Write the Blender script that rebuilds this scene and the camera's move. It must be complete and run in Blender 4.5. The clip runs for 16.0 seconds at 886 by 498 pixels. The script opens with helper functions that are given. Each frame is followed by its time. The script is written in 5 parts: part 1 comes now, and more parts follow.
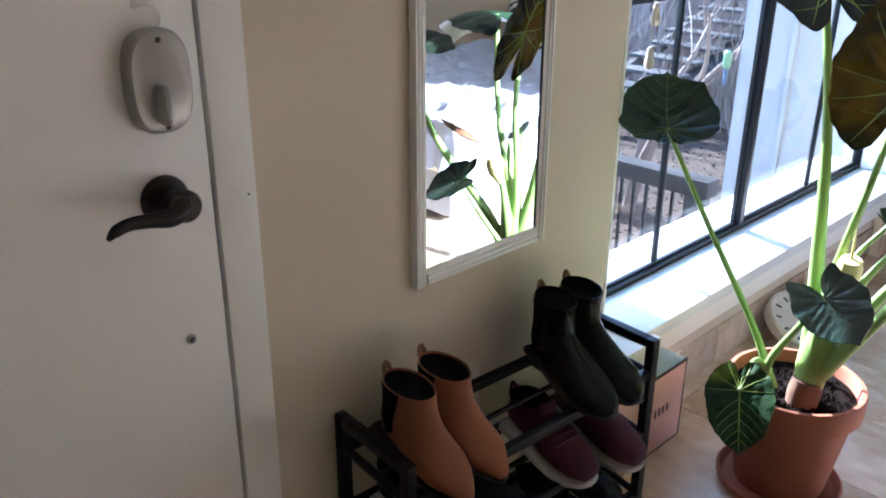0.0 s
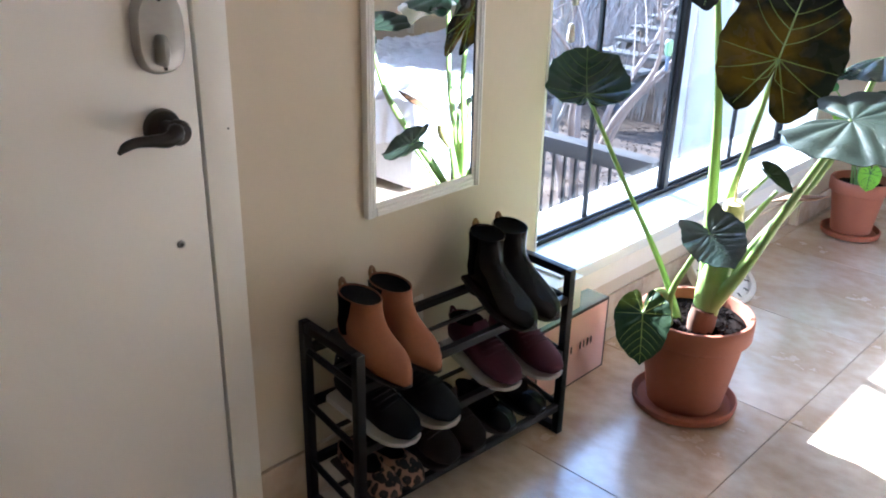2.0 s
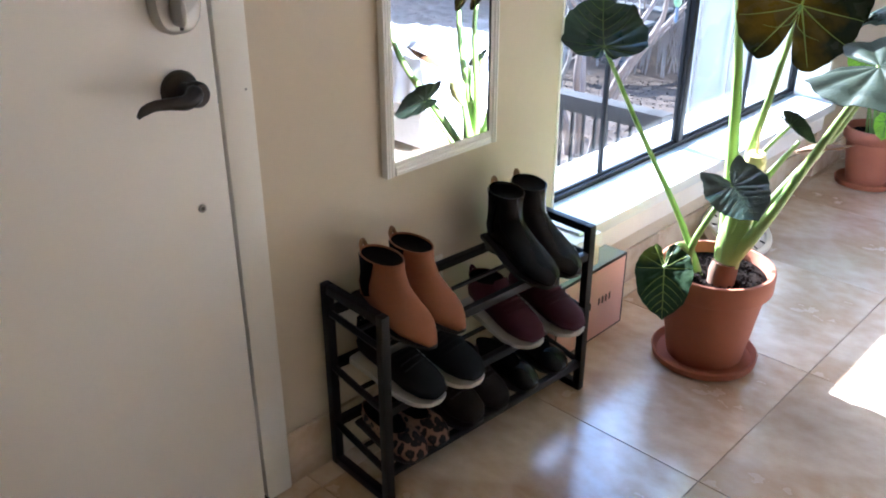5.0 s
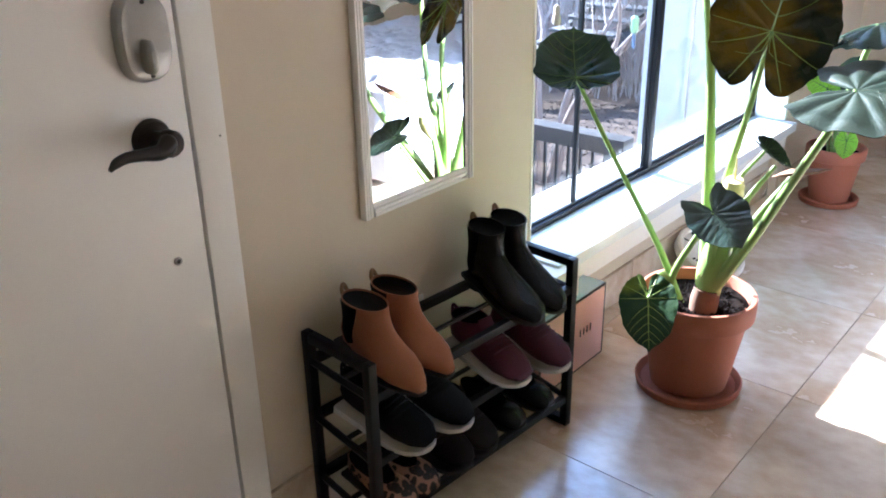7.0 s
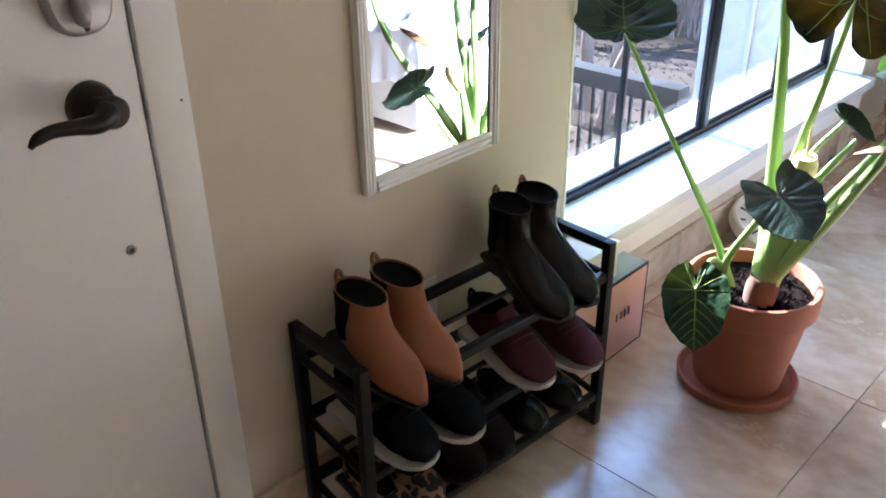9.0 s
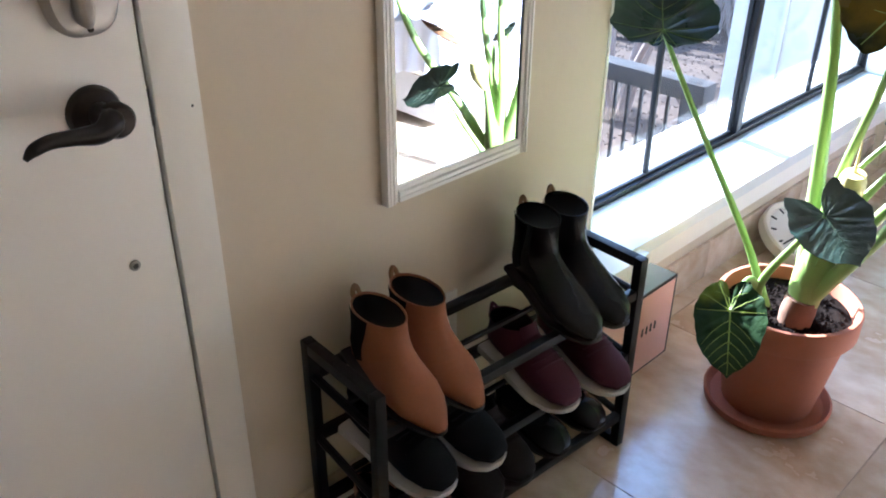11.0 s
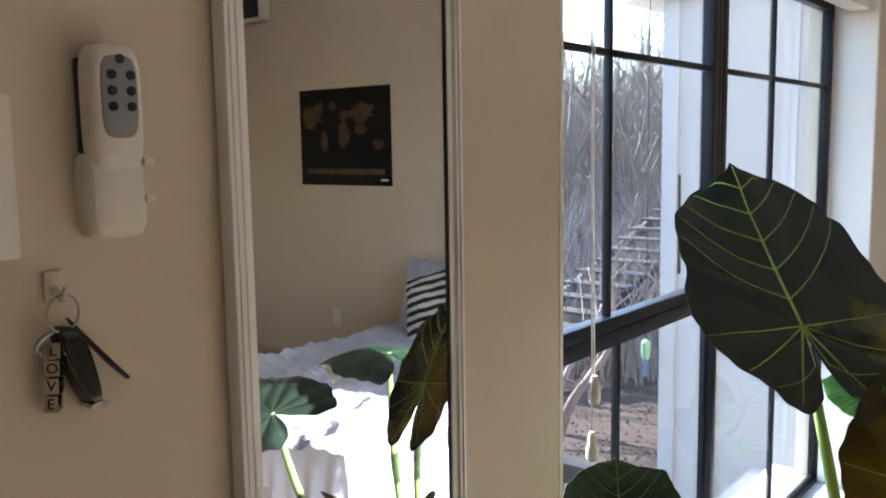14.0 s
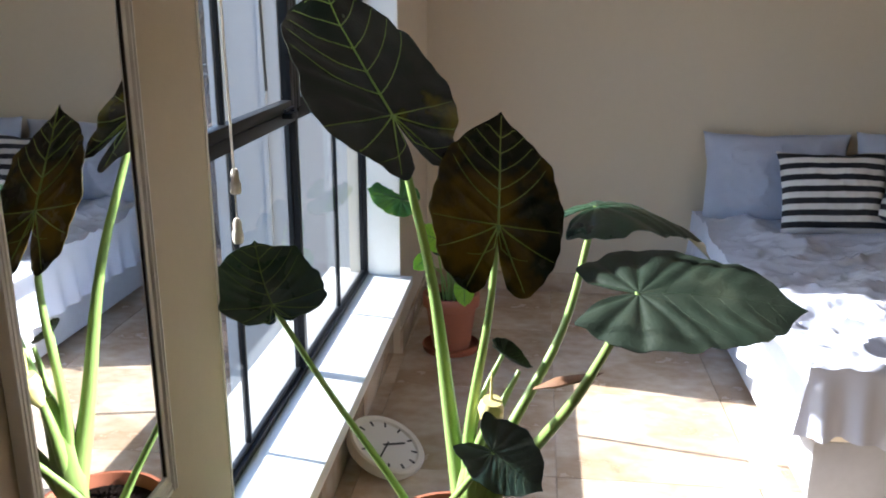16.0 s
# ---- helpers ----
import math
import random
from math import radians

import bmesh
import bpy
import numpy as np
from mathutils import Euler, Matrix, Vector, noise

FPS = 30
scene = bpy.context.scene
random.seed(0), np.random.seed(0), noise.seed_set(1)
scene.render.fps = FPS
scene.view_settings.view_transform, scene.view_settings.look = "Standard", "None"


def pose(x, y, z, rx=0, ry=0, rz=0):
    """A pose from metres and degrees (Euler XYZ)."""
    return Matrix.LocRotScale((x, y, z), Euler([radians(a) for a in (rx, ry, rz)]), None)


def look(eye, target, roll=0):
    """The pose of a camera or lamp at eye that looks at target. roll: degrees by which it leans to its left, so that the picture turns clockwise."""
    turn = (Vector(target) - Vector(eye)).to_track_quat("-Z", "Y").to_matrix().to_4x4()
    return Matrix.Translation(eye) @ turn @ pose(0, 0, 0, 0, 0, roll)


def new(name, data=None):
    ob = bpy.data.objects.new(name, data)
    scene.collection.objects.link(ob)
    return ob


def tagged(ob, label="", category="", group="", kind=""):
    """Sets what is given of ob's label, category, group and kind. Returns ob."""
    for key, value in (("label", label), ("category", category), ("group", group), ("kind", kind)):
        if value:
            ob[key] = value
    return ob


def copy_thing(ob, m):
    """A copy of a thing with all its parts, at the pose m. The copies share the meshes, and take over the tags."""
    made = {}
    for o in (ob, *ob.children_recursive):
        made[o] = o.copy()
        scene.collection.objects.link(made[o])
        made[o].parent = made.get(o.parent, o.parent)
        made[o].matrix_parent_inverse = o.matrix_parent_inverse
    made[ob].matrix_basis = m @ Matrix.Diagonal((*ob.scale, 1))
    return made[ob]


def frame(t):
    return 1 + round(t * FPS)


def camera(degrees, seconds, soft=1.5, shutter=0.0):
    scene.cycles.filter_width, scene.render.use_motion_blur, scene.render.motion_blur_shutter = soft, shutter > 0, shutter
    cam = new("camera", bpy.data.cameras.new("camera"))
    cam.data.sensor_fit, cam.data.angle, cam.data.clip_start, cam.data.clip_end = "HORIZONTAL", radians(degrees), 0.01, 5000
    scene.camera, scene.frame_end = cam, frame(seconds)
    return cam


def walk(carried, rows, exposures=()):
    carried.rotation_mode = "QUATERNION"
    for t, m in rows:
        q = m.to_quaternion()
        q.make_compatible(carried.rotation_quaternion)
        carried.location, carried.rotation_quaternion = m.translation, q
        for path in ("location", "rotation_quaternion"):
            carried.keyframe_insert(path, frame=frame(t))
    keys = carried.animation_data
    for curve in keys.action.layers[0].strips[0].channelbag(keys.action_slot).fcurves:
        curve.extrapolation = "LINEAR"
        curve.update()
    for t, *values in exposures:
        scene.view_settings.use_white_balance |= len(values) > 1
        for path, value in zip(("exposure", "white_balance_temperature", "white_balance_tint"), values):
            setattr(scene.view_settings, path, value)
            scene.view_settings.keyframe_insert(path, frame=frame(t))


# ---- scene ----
cam = camera(55.0, 16.0, 1.9)
PATH = [
    (0, (0.266, -0.058, 1.341), (1.553, 1.26, 0.562), 0.3),
    (0.5, (0.164, -0.193, 1.34), (1.431, 1.156, 0.582), -0.1),
    (1, (0.044, -0.283, 1.325), (1.248, 1.1, 0.528), 0.4),
    (1.5, (0.046, -0.332, 1.33), (1.329, 0.958, 0.501), 1.4),
    (2, (0.07, -0.347, 1.341), (1.398, 0.927, 0.558), 1.3),
    (2.5, (0.064, -0.348, 1.336), (1.355, 0.92, 0.486), 2.1),
    (3, (0.058, -0.335, 1.328), (1.323, 0.938, 0.444), 1.5),
    (3.5, (0.055, -0.322, 1.321), (1.318, 0.948, 0.432), 0.2),
    (4, (0.048, -0.319, 1.323), (1.327, 0.95, 0.455), 0.1),
    (6.5, (0.066, -0.254, 1.34), (1.392, 0.959, 0.462), -0.8),
    (7, (0.061, -0.229, 1.336), (1.444, 0.967, 0.524), -1.1),
    (7.5, (0.095, -0.199, 1.338), (1.533, 0.942, 0.545), -1.5),
    (8, (0.169, -0.145, 1.34), (1.598, 1.015, 0.556), -0.3),
    (8.5, (0.27, -0.108, 1.322), (1.624, 1.118, 0.506), 0.6),
    (9, (0.31, -0.095, 1.31), (1.568, 1.137, 0.362), -0.8),
    (11.5, (0.379, 0.016, 1.318), (1.605, 1.255, 0.338), 0.5),
    (12, (0.386, 0.03, 1.323), (1.692, 1.241, 0.414), 0.0),
    (12.5, (0.412, 0.055, 1.333), (1.833, 1.233, 0.562), -0.3),
    (13, (0.52, 0.117, 1.382), (1.952, 1.387, 0.804), 0.1),
    (13.5, (0.647, 0.2, 1.464), (2.041, 1.589, 1.107), -0.0),
    (14, (0.717, 0.317, 1.492), (2.258, 1.569, 1.255), -0.9),
    (14.5, (0.754, 0.442, 1.48), (2.491, 1.407, 1.258), -1.9),
    (15, (0.755, 0.468, 1.453), (2.603, 1.163, 1.13), -1.8),
    (15.5, (0.626, 0.434, 1.438), (2.529, 0.865, 1.001), -0.6),
    (16, (0.424, 0.431, 1.418), (2.332, 0.64, 0.856), 0.2),
]
walk(cam, [(t, look(eye, target, roll)) for t, eye, target, roll in PATH],
     exposures=[(0.0, 3.13, 4960, 10), (0.5, 3.22, 4980, 10), (1.0, 3.5, 5020, 10), (1.5, 3.62, 5020, 10), (4.0, 3.68, 5080, 10), (7.0, 3.64, 5060, 10), (8.0, 3.42, 5020, 10), (9.0, 3.48, 5060, 10), (11.5, 3.7, 5020, 10), (12.0, 3.72, 5020, 10), (12.5, 3.3, 5080, 10), (13.0, 2.95, 5220, 10), (13.5, 2.72, 5350, 10), (14.0, 2.85, 5600, 10), (14.5, 2.92, 5680, 10), (15.5, 2.78, 5700, 10), (16.0, 2.26, 5700, 10)])

# ---------------------------------------------------------------- light
world = bpy.data.worlds.new("world")
scene.world = world
world.use_nodes = True
wn = world.node_tree
sky = wn.nodes.new("ShaderNodeTexSky")
sky.sky_type, sky.sun_disc = "NISHITA", False
SUN_WAY = Vector((-0.2, -1.0, -0.525))
sky.sun_elevation, sky.sun_rotation = radians(26.8), math.atan2(-SUN_WAY.x, -SUN_WAY.y)
wn.links.new(sky.outputs[0], wn.nodes["Background"].inputs[0])
wn.nodes["Background"].inputs[1].default_value = 0.145
sun = new("sun", bpy.data.lights.new("sun", "SUN"))
sun.data.energy, sun.data.angle, sun.data.color = 4.4, radians(0.55), (1.0, 0.93, 0.82)
sun.matrix_world = look((0, 6, 6), Vector((0, 6, 6)) + SUN_WAY)

# ---------------------------------------------------------------- materials
def mat(name, base, rough=0.6, metal=0.0, second=None, scale=8.0, amount=0.5, bump=0.0, bump_scale=60.0, spec=0.5,
        vary=0.0, coat=0.0, stretch=(1, 1, 1), through_light=0.0, sharp=1.0, rough_vary=0.0):
    """Two colours mixed by large and fine noise, fine relief, and a change of tone from piece to piece."""
    m = bpy.data.materials.new(name)
    m.use_nodes = True
    nt = m.node_tree
    b = nt.nodes["Principled BSDF"]
    L = nt.links.new
    co = nt.nodes.new("ShaderNodeTexCoord")
    mp = nt.nodes.new("ShaderNodeMapping")
    mp.inputs["Scale"].default_value = stretch
    L(co.outputs["Object"], mp.inputs[0])
    big, fine = nt.nodes.new("ShaderNodeTexNoise"), nt.nodes.new("ShaderNodeTexNoise")
    big.inputs["Scale"].default_value, big.inputs["Detail"].default_value = scale, 6
    fine.inputs["Scale"].default_value, fine.inputs["Detail"].default_value = bump_scale, 5
    L(mp.outputs[0], big.inputs[0]), L(mp.outputs[0], fine.inputs[0])
    ramp = nt.nodes.new("ShaderNodeMapRange")
    ramp.inputs["From Min"].default_value, ramp.inputs["From Max"].default_value = 0.5 - 0.25 / sharp, 0.5 + 0.25 / sharp
    add = nt.nodes.new("ShaderNodeMath")
    add.operation, add.inputs[1].default_value = "MULTIPLY_ADD", 0.7
    half = nt.nodes.new("ShaderNodeMath")
    half.operation, half.inputs[1].default_value = "MULTIPLY", 0.3
    L(fine.outputs[0], half.inputs[0]), L(big.outputs[0], add.inputs[0]), L(half.outputs[0], add.inputs[2])
    L(add.outputs[0], ramp.inputs[0])
    mix = nt.nodes.new("ShaderNodeMix")
    mix.data_type = "RGBA"
    second = second or tuple(c * 0.8 for c in base)
    mix.inputs[6].default_value, mix.inputs[7].default_value = (*base, 1), (*second, 1)
    k = nt.nodes.new("ShaderNodeMath")
    k.operation, k.inputs[1].default_value = "MULTIPLY", amount
    L(ramp.outputs[0], k.inputs[0]), L(k.outputs[0], mix.inputs[0])
    out = mix.outputs[2]
    if vary:
        oi, hsv, mr = nt.nodes.new("ShaderNodeObjectInfo"), nt.nodes.new("ShaderNodeHueSaturation"), nt.nodes.new("ShaderNodeMapRange")
        mr.inputs["To Min"].default_value, mr.inputs["To Max"].default_value = 1 - vary, 1 + vary
        L(oi.outputs["Random"], mr.inputs[0]), L(mr.outputs[0], hsv.inputs["Value"]), L(out, hsv.inputs["Color"])
        out = hsv.outputs[0]
    L(out, b.inputs["Base Color"])
    b.inputs["Roughness"].default_value, b.inputs["Metallic"].default_value = rough, metal
    if rough_vary:
        rv = nt.nodes.new("ShaderNodeMapRange")
        rv.inputs[1].default_value, rv.inputs[2].default_value, rv.inputs[3].default_value, rv.inputs[4].default_value = 0.35, 0.65, rough - rough_vary, rough + rough_vary
        L(add.outputs[0], rv.inputs[0]), L(rv.outputs[0], b.inputs["Roughness"])
    b.inputs["Specular IOR Level"].default_value, b.inputs["Coat Weight"].default_value = spec, coat
    if bump:
        bp = nt.nodes.new("ShaderNodeBump")
        bp.inputs["Strength"].default_value, bp.inputs["Distance"].default_value = bump, 0.003
        L(add.outputs[0], bp.inputs["Height"]), L(bp.outputs[0], b.inputs["Normal"])
    if through_light:
        tr, mx = nt.nodes.new("ShaderNodeBsdfTranslucent"), nt.nodes.new("ShaderNodeMixShader")
        mx.inputs[0].default_value = through_light
        L(out, tr.inputs[0]), L(b.outputs[0], mx.inputs[1]), L(tr.outputs[0], mx.inputs[2])
        L(mx.outputs[0], nt.nodes["Material Output"].inputs[0])
    return m


WALL = mat("wall_paint", (0.645, 0.558, 0.425), 0.62, second=(0.58, 0.495, 0.36), scale=1.5, amount=0.5, bump=0.9, bump_scale=30)
CEIL = mat("ceiling_paint", (0.88, 0.87, 0.83), 0.8, bump=0.3)
TRIM = mat("trim_paint", (0.86, 0.84, 0.78), 0.45, second=(0.72, 0.67, 0.58), scale=4, amount=0.4, bump=0.12, bump_scale=30)
DOORPAINT = mat("door_paint", (0.84, 0.81, 0.75), 0.42, second=(0.79, 0.75, 0.68), scale=2.5, amount=0.4, bump=0.1, bump_scale=25)
TRAV = mat("travertine", (0.76, 0.65, 0.52), 0.2, second=(0.4, 0.26, 0.15), scale=3.6, amount=1.0, bump=0.08, bump_scale=22, vary=0.08, spec=1.0, coat=0.9, sharp=1.5, rough_vary=0.1, stretch=(1, 0.7, 1))
TRAV.node_tree.nodes["Principled BSDF"].inputs["Coat Roughness"].default_value = 0.17
GROUT = mat("grout", (0.42, 0.33, 0.25), 0.8, scale=20)
BLACKMETAL = mat("black_powder_coat", (0.005, 0.005, 0.006), 0.42, second=(0.008, 0.008, 0.009), bump=0.05, bump_scale=200, spec=0.2)
WINFRAME = mat("black_anodised_frame", (0.008, 0.009, 0.011), 0.38, second=(0.016, 0.016, 0.019), scale=12, spec=0.22)
BRONZE = mat("oil_rubbed_bronze", (0.02, 0.017, 0.015), 0.33, 0.6, second=(0.035, 0.025, 0.02), scale=30)
NICKEL = mat("satin_nickel", (0.43, 0.42, 0.4), 0.42, 0.85, second=(0.33, 0.32, 0.3), scale=14, amount=0.8, stretch=(1, 1, 2))
WHITEPLASTIC = mat("white_plastic", (0.78, 0.74, 0.66), 0.4, second=(0.72, 0.67, 0.58))
GREYPLASTIC = mat("grey_plastic", (0.28, 0.28, 0.29), 0.5)
DARKPLASTIC = mat("dark_plastic", (0.02, 0.02, 0.022), 0.35)
MIRRORFRAME = mat("white_mirror_frame", (0.88, 0.87, 0.84), 0.4, second=(0.8, 0.78, 0.73), scale=6)
TERRA = mat("terracotta", (0.36, 0.12, 0.062), 0.75, second=(0.28, 0.09, 0.048), scale=9, amount=0.7, bump=0.15, bump_scale=90)
SOIL = mat("potting_soil", (0.006, 0.0045, 0.004), 1.0, second=(0.02, 0.013, 0.01), scale=60, bump=1.0, bump_scale=120, spec=0.03)
LEAFBRIGHT = mat("leaf_bright", (0.3, 0.56, 0.03), 0.4, second=(0.2, 0.44, 0.03), scale=12, through_light=0.35)
VEIN = mat("leaf_vein", (0.3, 0.4, 0.06), 0.45, second=(0.2, 0.3, 0.05))
VEINMID = mat("leaf_vein_mid", (0.16, 0.24, 0.05), 0.45, second=(0.1, 0.17, 0.04))
VEINDARK = mat("leaf_vein_dull", (0.045, 0.08, 0.04), 0.5, spec=0.3)
STEM = mat("plant_stem", (0.3, 0.42, 0.12), 0.4, second=(0.2, 0.34, 0.09), scale=14, amount=0.8, stretch=(1, 1, 0.1), through_light=0.12)
DRY = mat("dry_leaf", (0.17, 0.08, 0.035), 0.8, second=(0.09, 0.04, 0.02), scale=30, bump=0.8)
BUD = mat("pale_bud", (0.75, 0.68, 0.3), 0.5, second=(0.7, 0.6, 0.2))
TAN = mat("tan_suede", (0.29, 0.11, 0.048), 0.85, second=(0.2, 0.072, 0.03), scale=10, amount=0.7, bump=0.2, bump_scale=150)
BLACKLEATHER = mat("black_leather", (0.005, 0.005, 0.006), 0.26, second=(0.007, 0.007, 0.008), scale=20, bump=0.2, bump_scale=70, spec=0.16)
ELASTIC = mat("black_elastic", (0.003, 0.003, 0.0035), 0.95, bump=0.4, bump_scale=300, spec=0.08)
BURGUNDY = mat("burgundy_knit", (0.06, 0.006, 0.022), 0.85, second=(0.033, 0.004, 0.013), scale=30, bump=0.4, bump_scale=300)
BLACKKNIT = mat("black_knit", (0.006, 0.007, 0.009), 0.85, second=(0.011, 0.011, 0.014), scale=30, bump=0.4, bump_scale=300, spec=0.12)
BROWNLEATHER = mat("dark_brown_leather", (0.01, 0.0065, 0.005), 0.7, second=(0.007, 0.005, 0.004), scale=20, bump=0.1, spec=0.1)
SOLEWHITE = mat("white_rubber", (0.52, 0.5, 0.47), 0.6, second=(0.45, 0.43, 0.4), scale=30)
SOLEDARK = mat("dark_rubber", (0.018, 0.016, 0.015), 0.7)
PULLTAB = mat("tan_webbing", (0.25, 0.14, 0.07), 0.8)
PINK = mat("pink_card", (0.78, 0.5, 0.43), 0.55, second=(0.72, 0.45, 0.38), scale=3)
WHITECARD = mat("white_card", (0.78, 0.76, 0.72), 0.6, second=(0.7, 0.67, 0.62), scale=3)
INK = mat("black_ink", (0.02, 0.02, 0.02), 0.5)
SHEET = mat("bed_linen", (0.58, 0.61, 0.73), 0.85, second=(0.52, 0.56, 0.69), scale=4, bump=0.25, bump_scale=18)
PILLOW = mat("blue_grey_cotton", (0.47, 0.5, 0.62), 0.85, second=(0.4, 0.43, 0.55), scale=5, bump=0.25, bump_scale=22)
BEDBASE = mat("pale_grey_upholstery", (0.52, 0.53, 0.57), 0.9, second=(0.42, 0.43, 0.47), scale=40, bump=0.4, bump_scale=250)
CREAM = mat("cream_cotton", (0.75, 0.7, 0.6), 0.85)
SILLPAINT = mat("sill_paint", (0.68, 0.7, 0.7), 0.35, second=(0.56, 0.57, 0.56), scale=5, amount=0.5, bump=0.15, bump_scale=30)
DECK = mat("weathered_deck", (0.05, 0.045, 0.044), 0.8, second=(0.03, 0.026, 0.025), scale=10, stretch=(1, 0.15, 1), bump=0.3)
RAILWOOD = mat("dark_stained_rail", (0.022, 0.018, 0.017), 0.8, second=(0.013, 0.01, 0.01), scale=10, stretch=(1, 0.15, 1))
LITTER = mat("leaf_litter", (0.088, 0.062, 0.047), 0.95, second=(0.04, 0.028, 0.022), scale=3.0, amount=1.0, bump=1.0, bump_scale=34, spec=0.1)
BARK = mat("grey_bark", (0.2, 0.165, 0.14), 0.9, second=(0.11, 0.09, 0.075), scale=14, bump=0.6)
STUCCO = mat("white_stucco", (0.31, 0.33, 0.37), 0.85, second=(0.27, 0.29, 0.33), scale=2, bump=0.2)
CONCRETE = mat("pale_concrete", (0.45, 0.44, 0.43), 0.8, second=(0.36, 0.35, 0.34), scale=5)


def plain(name):
    m = bpy.data.materials.new(name)
    m.use_nodes = True
    return m, m.node_tree.nodes["Principled BSDF"]


MIRROR, b_ = plain("mirror_silver")
b_.inputs["Base Color"].default_value, b_.inputs["Metallic"].default_value, b_.inputs["Roughness"].default_value = (0.84, 0.855, 0.85, 1), 1.0, 0.01
GLASS = bpy.data.materials.new("window_glass")
GLASS.use_nodes = True
gt = GLASS.node_tree
gt.nodes.remove(gt.nodes["Principled BSDF"])
g_tr, g_gl, g_mx, g_fr, g_pw, g_ad = (gt.nodes.new("ShaderNode" + k) for k in ("BsdfTransparent", "BsdfGlossy", "MixShader", "LayerWeight", "Math", "Math"))
g_tr.inputs[0].default_value, g_gl.inputs["Roughness"].default_value = (0.95, 0.965, 0.97, 1), 0.02
g_pw.operation, g_pw.inputs[1].default_value = "POWER", 4.0
g_ad.operation, g_ad.inputs[1].default_value, g_ad.inputs[2].default_value = "MULTIPLY_ADD", 0.45, 0.03
gt.links.new(g_fr.outputs["Facing"], g_pw.inputs[0]), gt.links.new(g_pw.outputs[0], g_ad.inputs[0]), gt.links.new(g_ad.outputs[0], g_mx.inputs[0])
gt.links.new(g_tr.outputs[0], g_mx.inputs[1]), gt.links.new(g_gl.outputs[0], g_mx.inputs[2])
gt.links.new(g_mx.outputs[0], gt.nodes["Material Output"].inputs[0])


def stripes(name, dark, pale, axis, width):
    """Woven stripes across one axis of the thing."""
    m, b = plain(name)
    nt = m.node_tree
    co, sep, mul, frac, gt_, mix = (nt.nodes.new(k) for k in ("ShaderNodeTexCoord", "ShaderNodeSeparateXYZ", "ShaderNodeMath", "ShaderNodeMath", "ShaderNodeMath", "ShaderNodeMix"))
    mix.data_type = "RGBA"
    mul.operation, mul.inputs[1].default_value = "MULTIPLY", 0.5 / width
    frac.operation = "FRACT"
    gt_.operation, gt_.inputs[1].default_value = "GREATER_THAN", 0.5
    nt.links.new(co.outputs["Object"], sep.inputs[0]), nt.links.new(sep.outputs[axis], mul.inputs[0]), nt.links.new(mul.outputs[0], frac.inputs[0])
    nt.links.new(frac.outputs[0], gt_.inputs[0]), nt.links.new(gt_.outputs[0], mix.inputs[0])
    mix.inputs[6].default_value, mix.inputs[7].default_value = (*dark, 1), (*pale, 1)
    nt.links.new(mix.outputs[2], b.inputs["Base Color"])
    b.inputs["Roughness"].default_value = 0.9
    return m


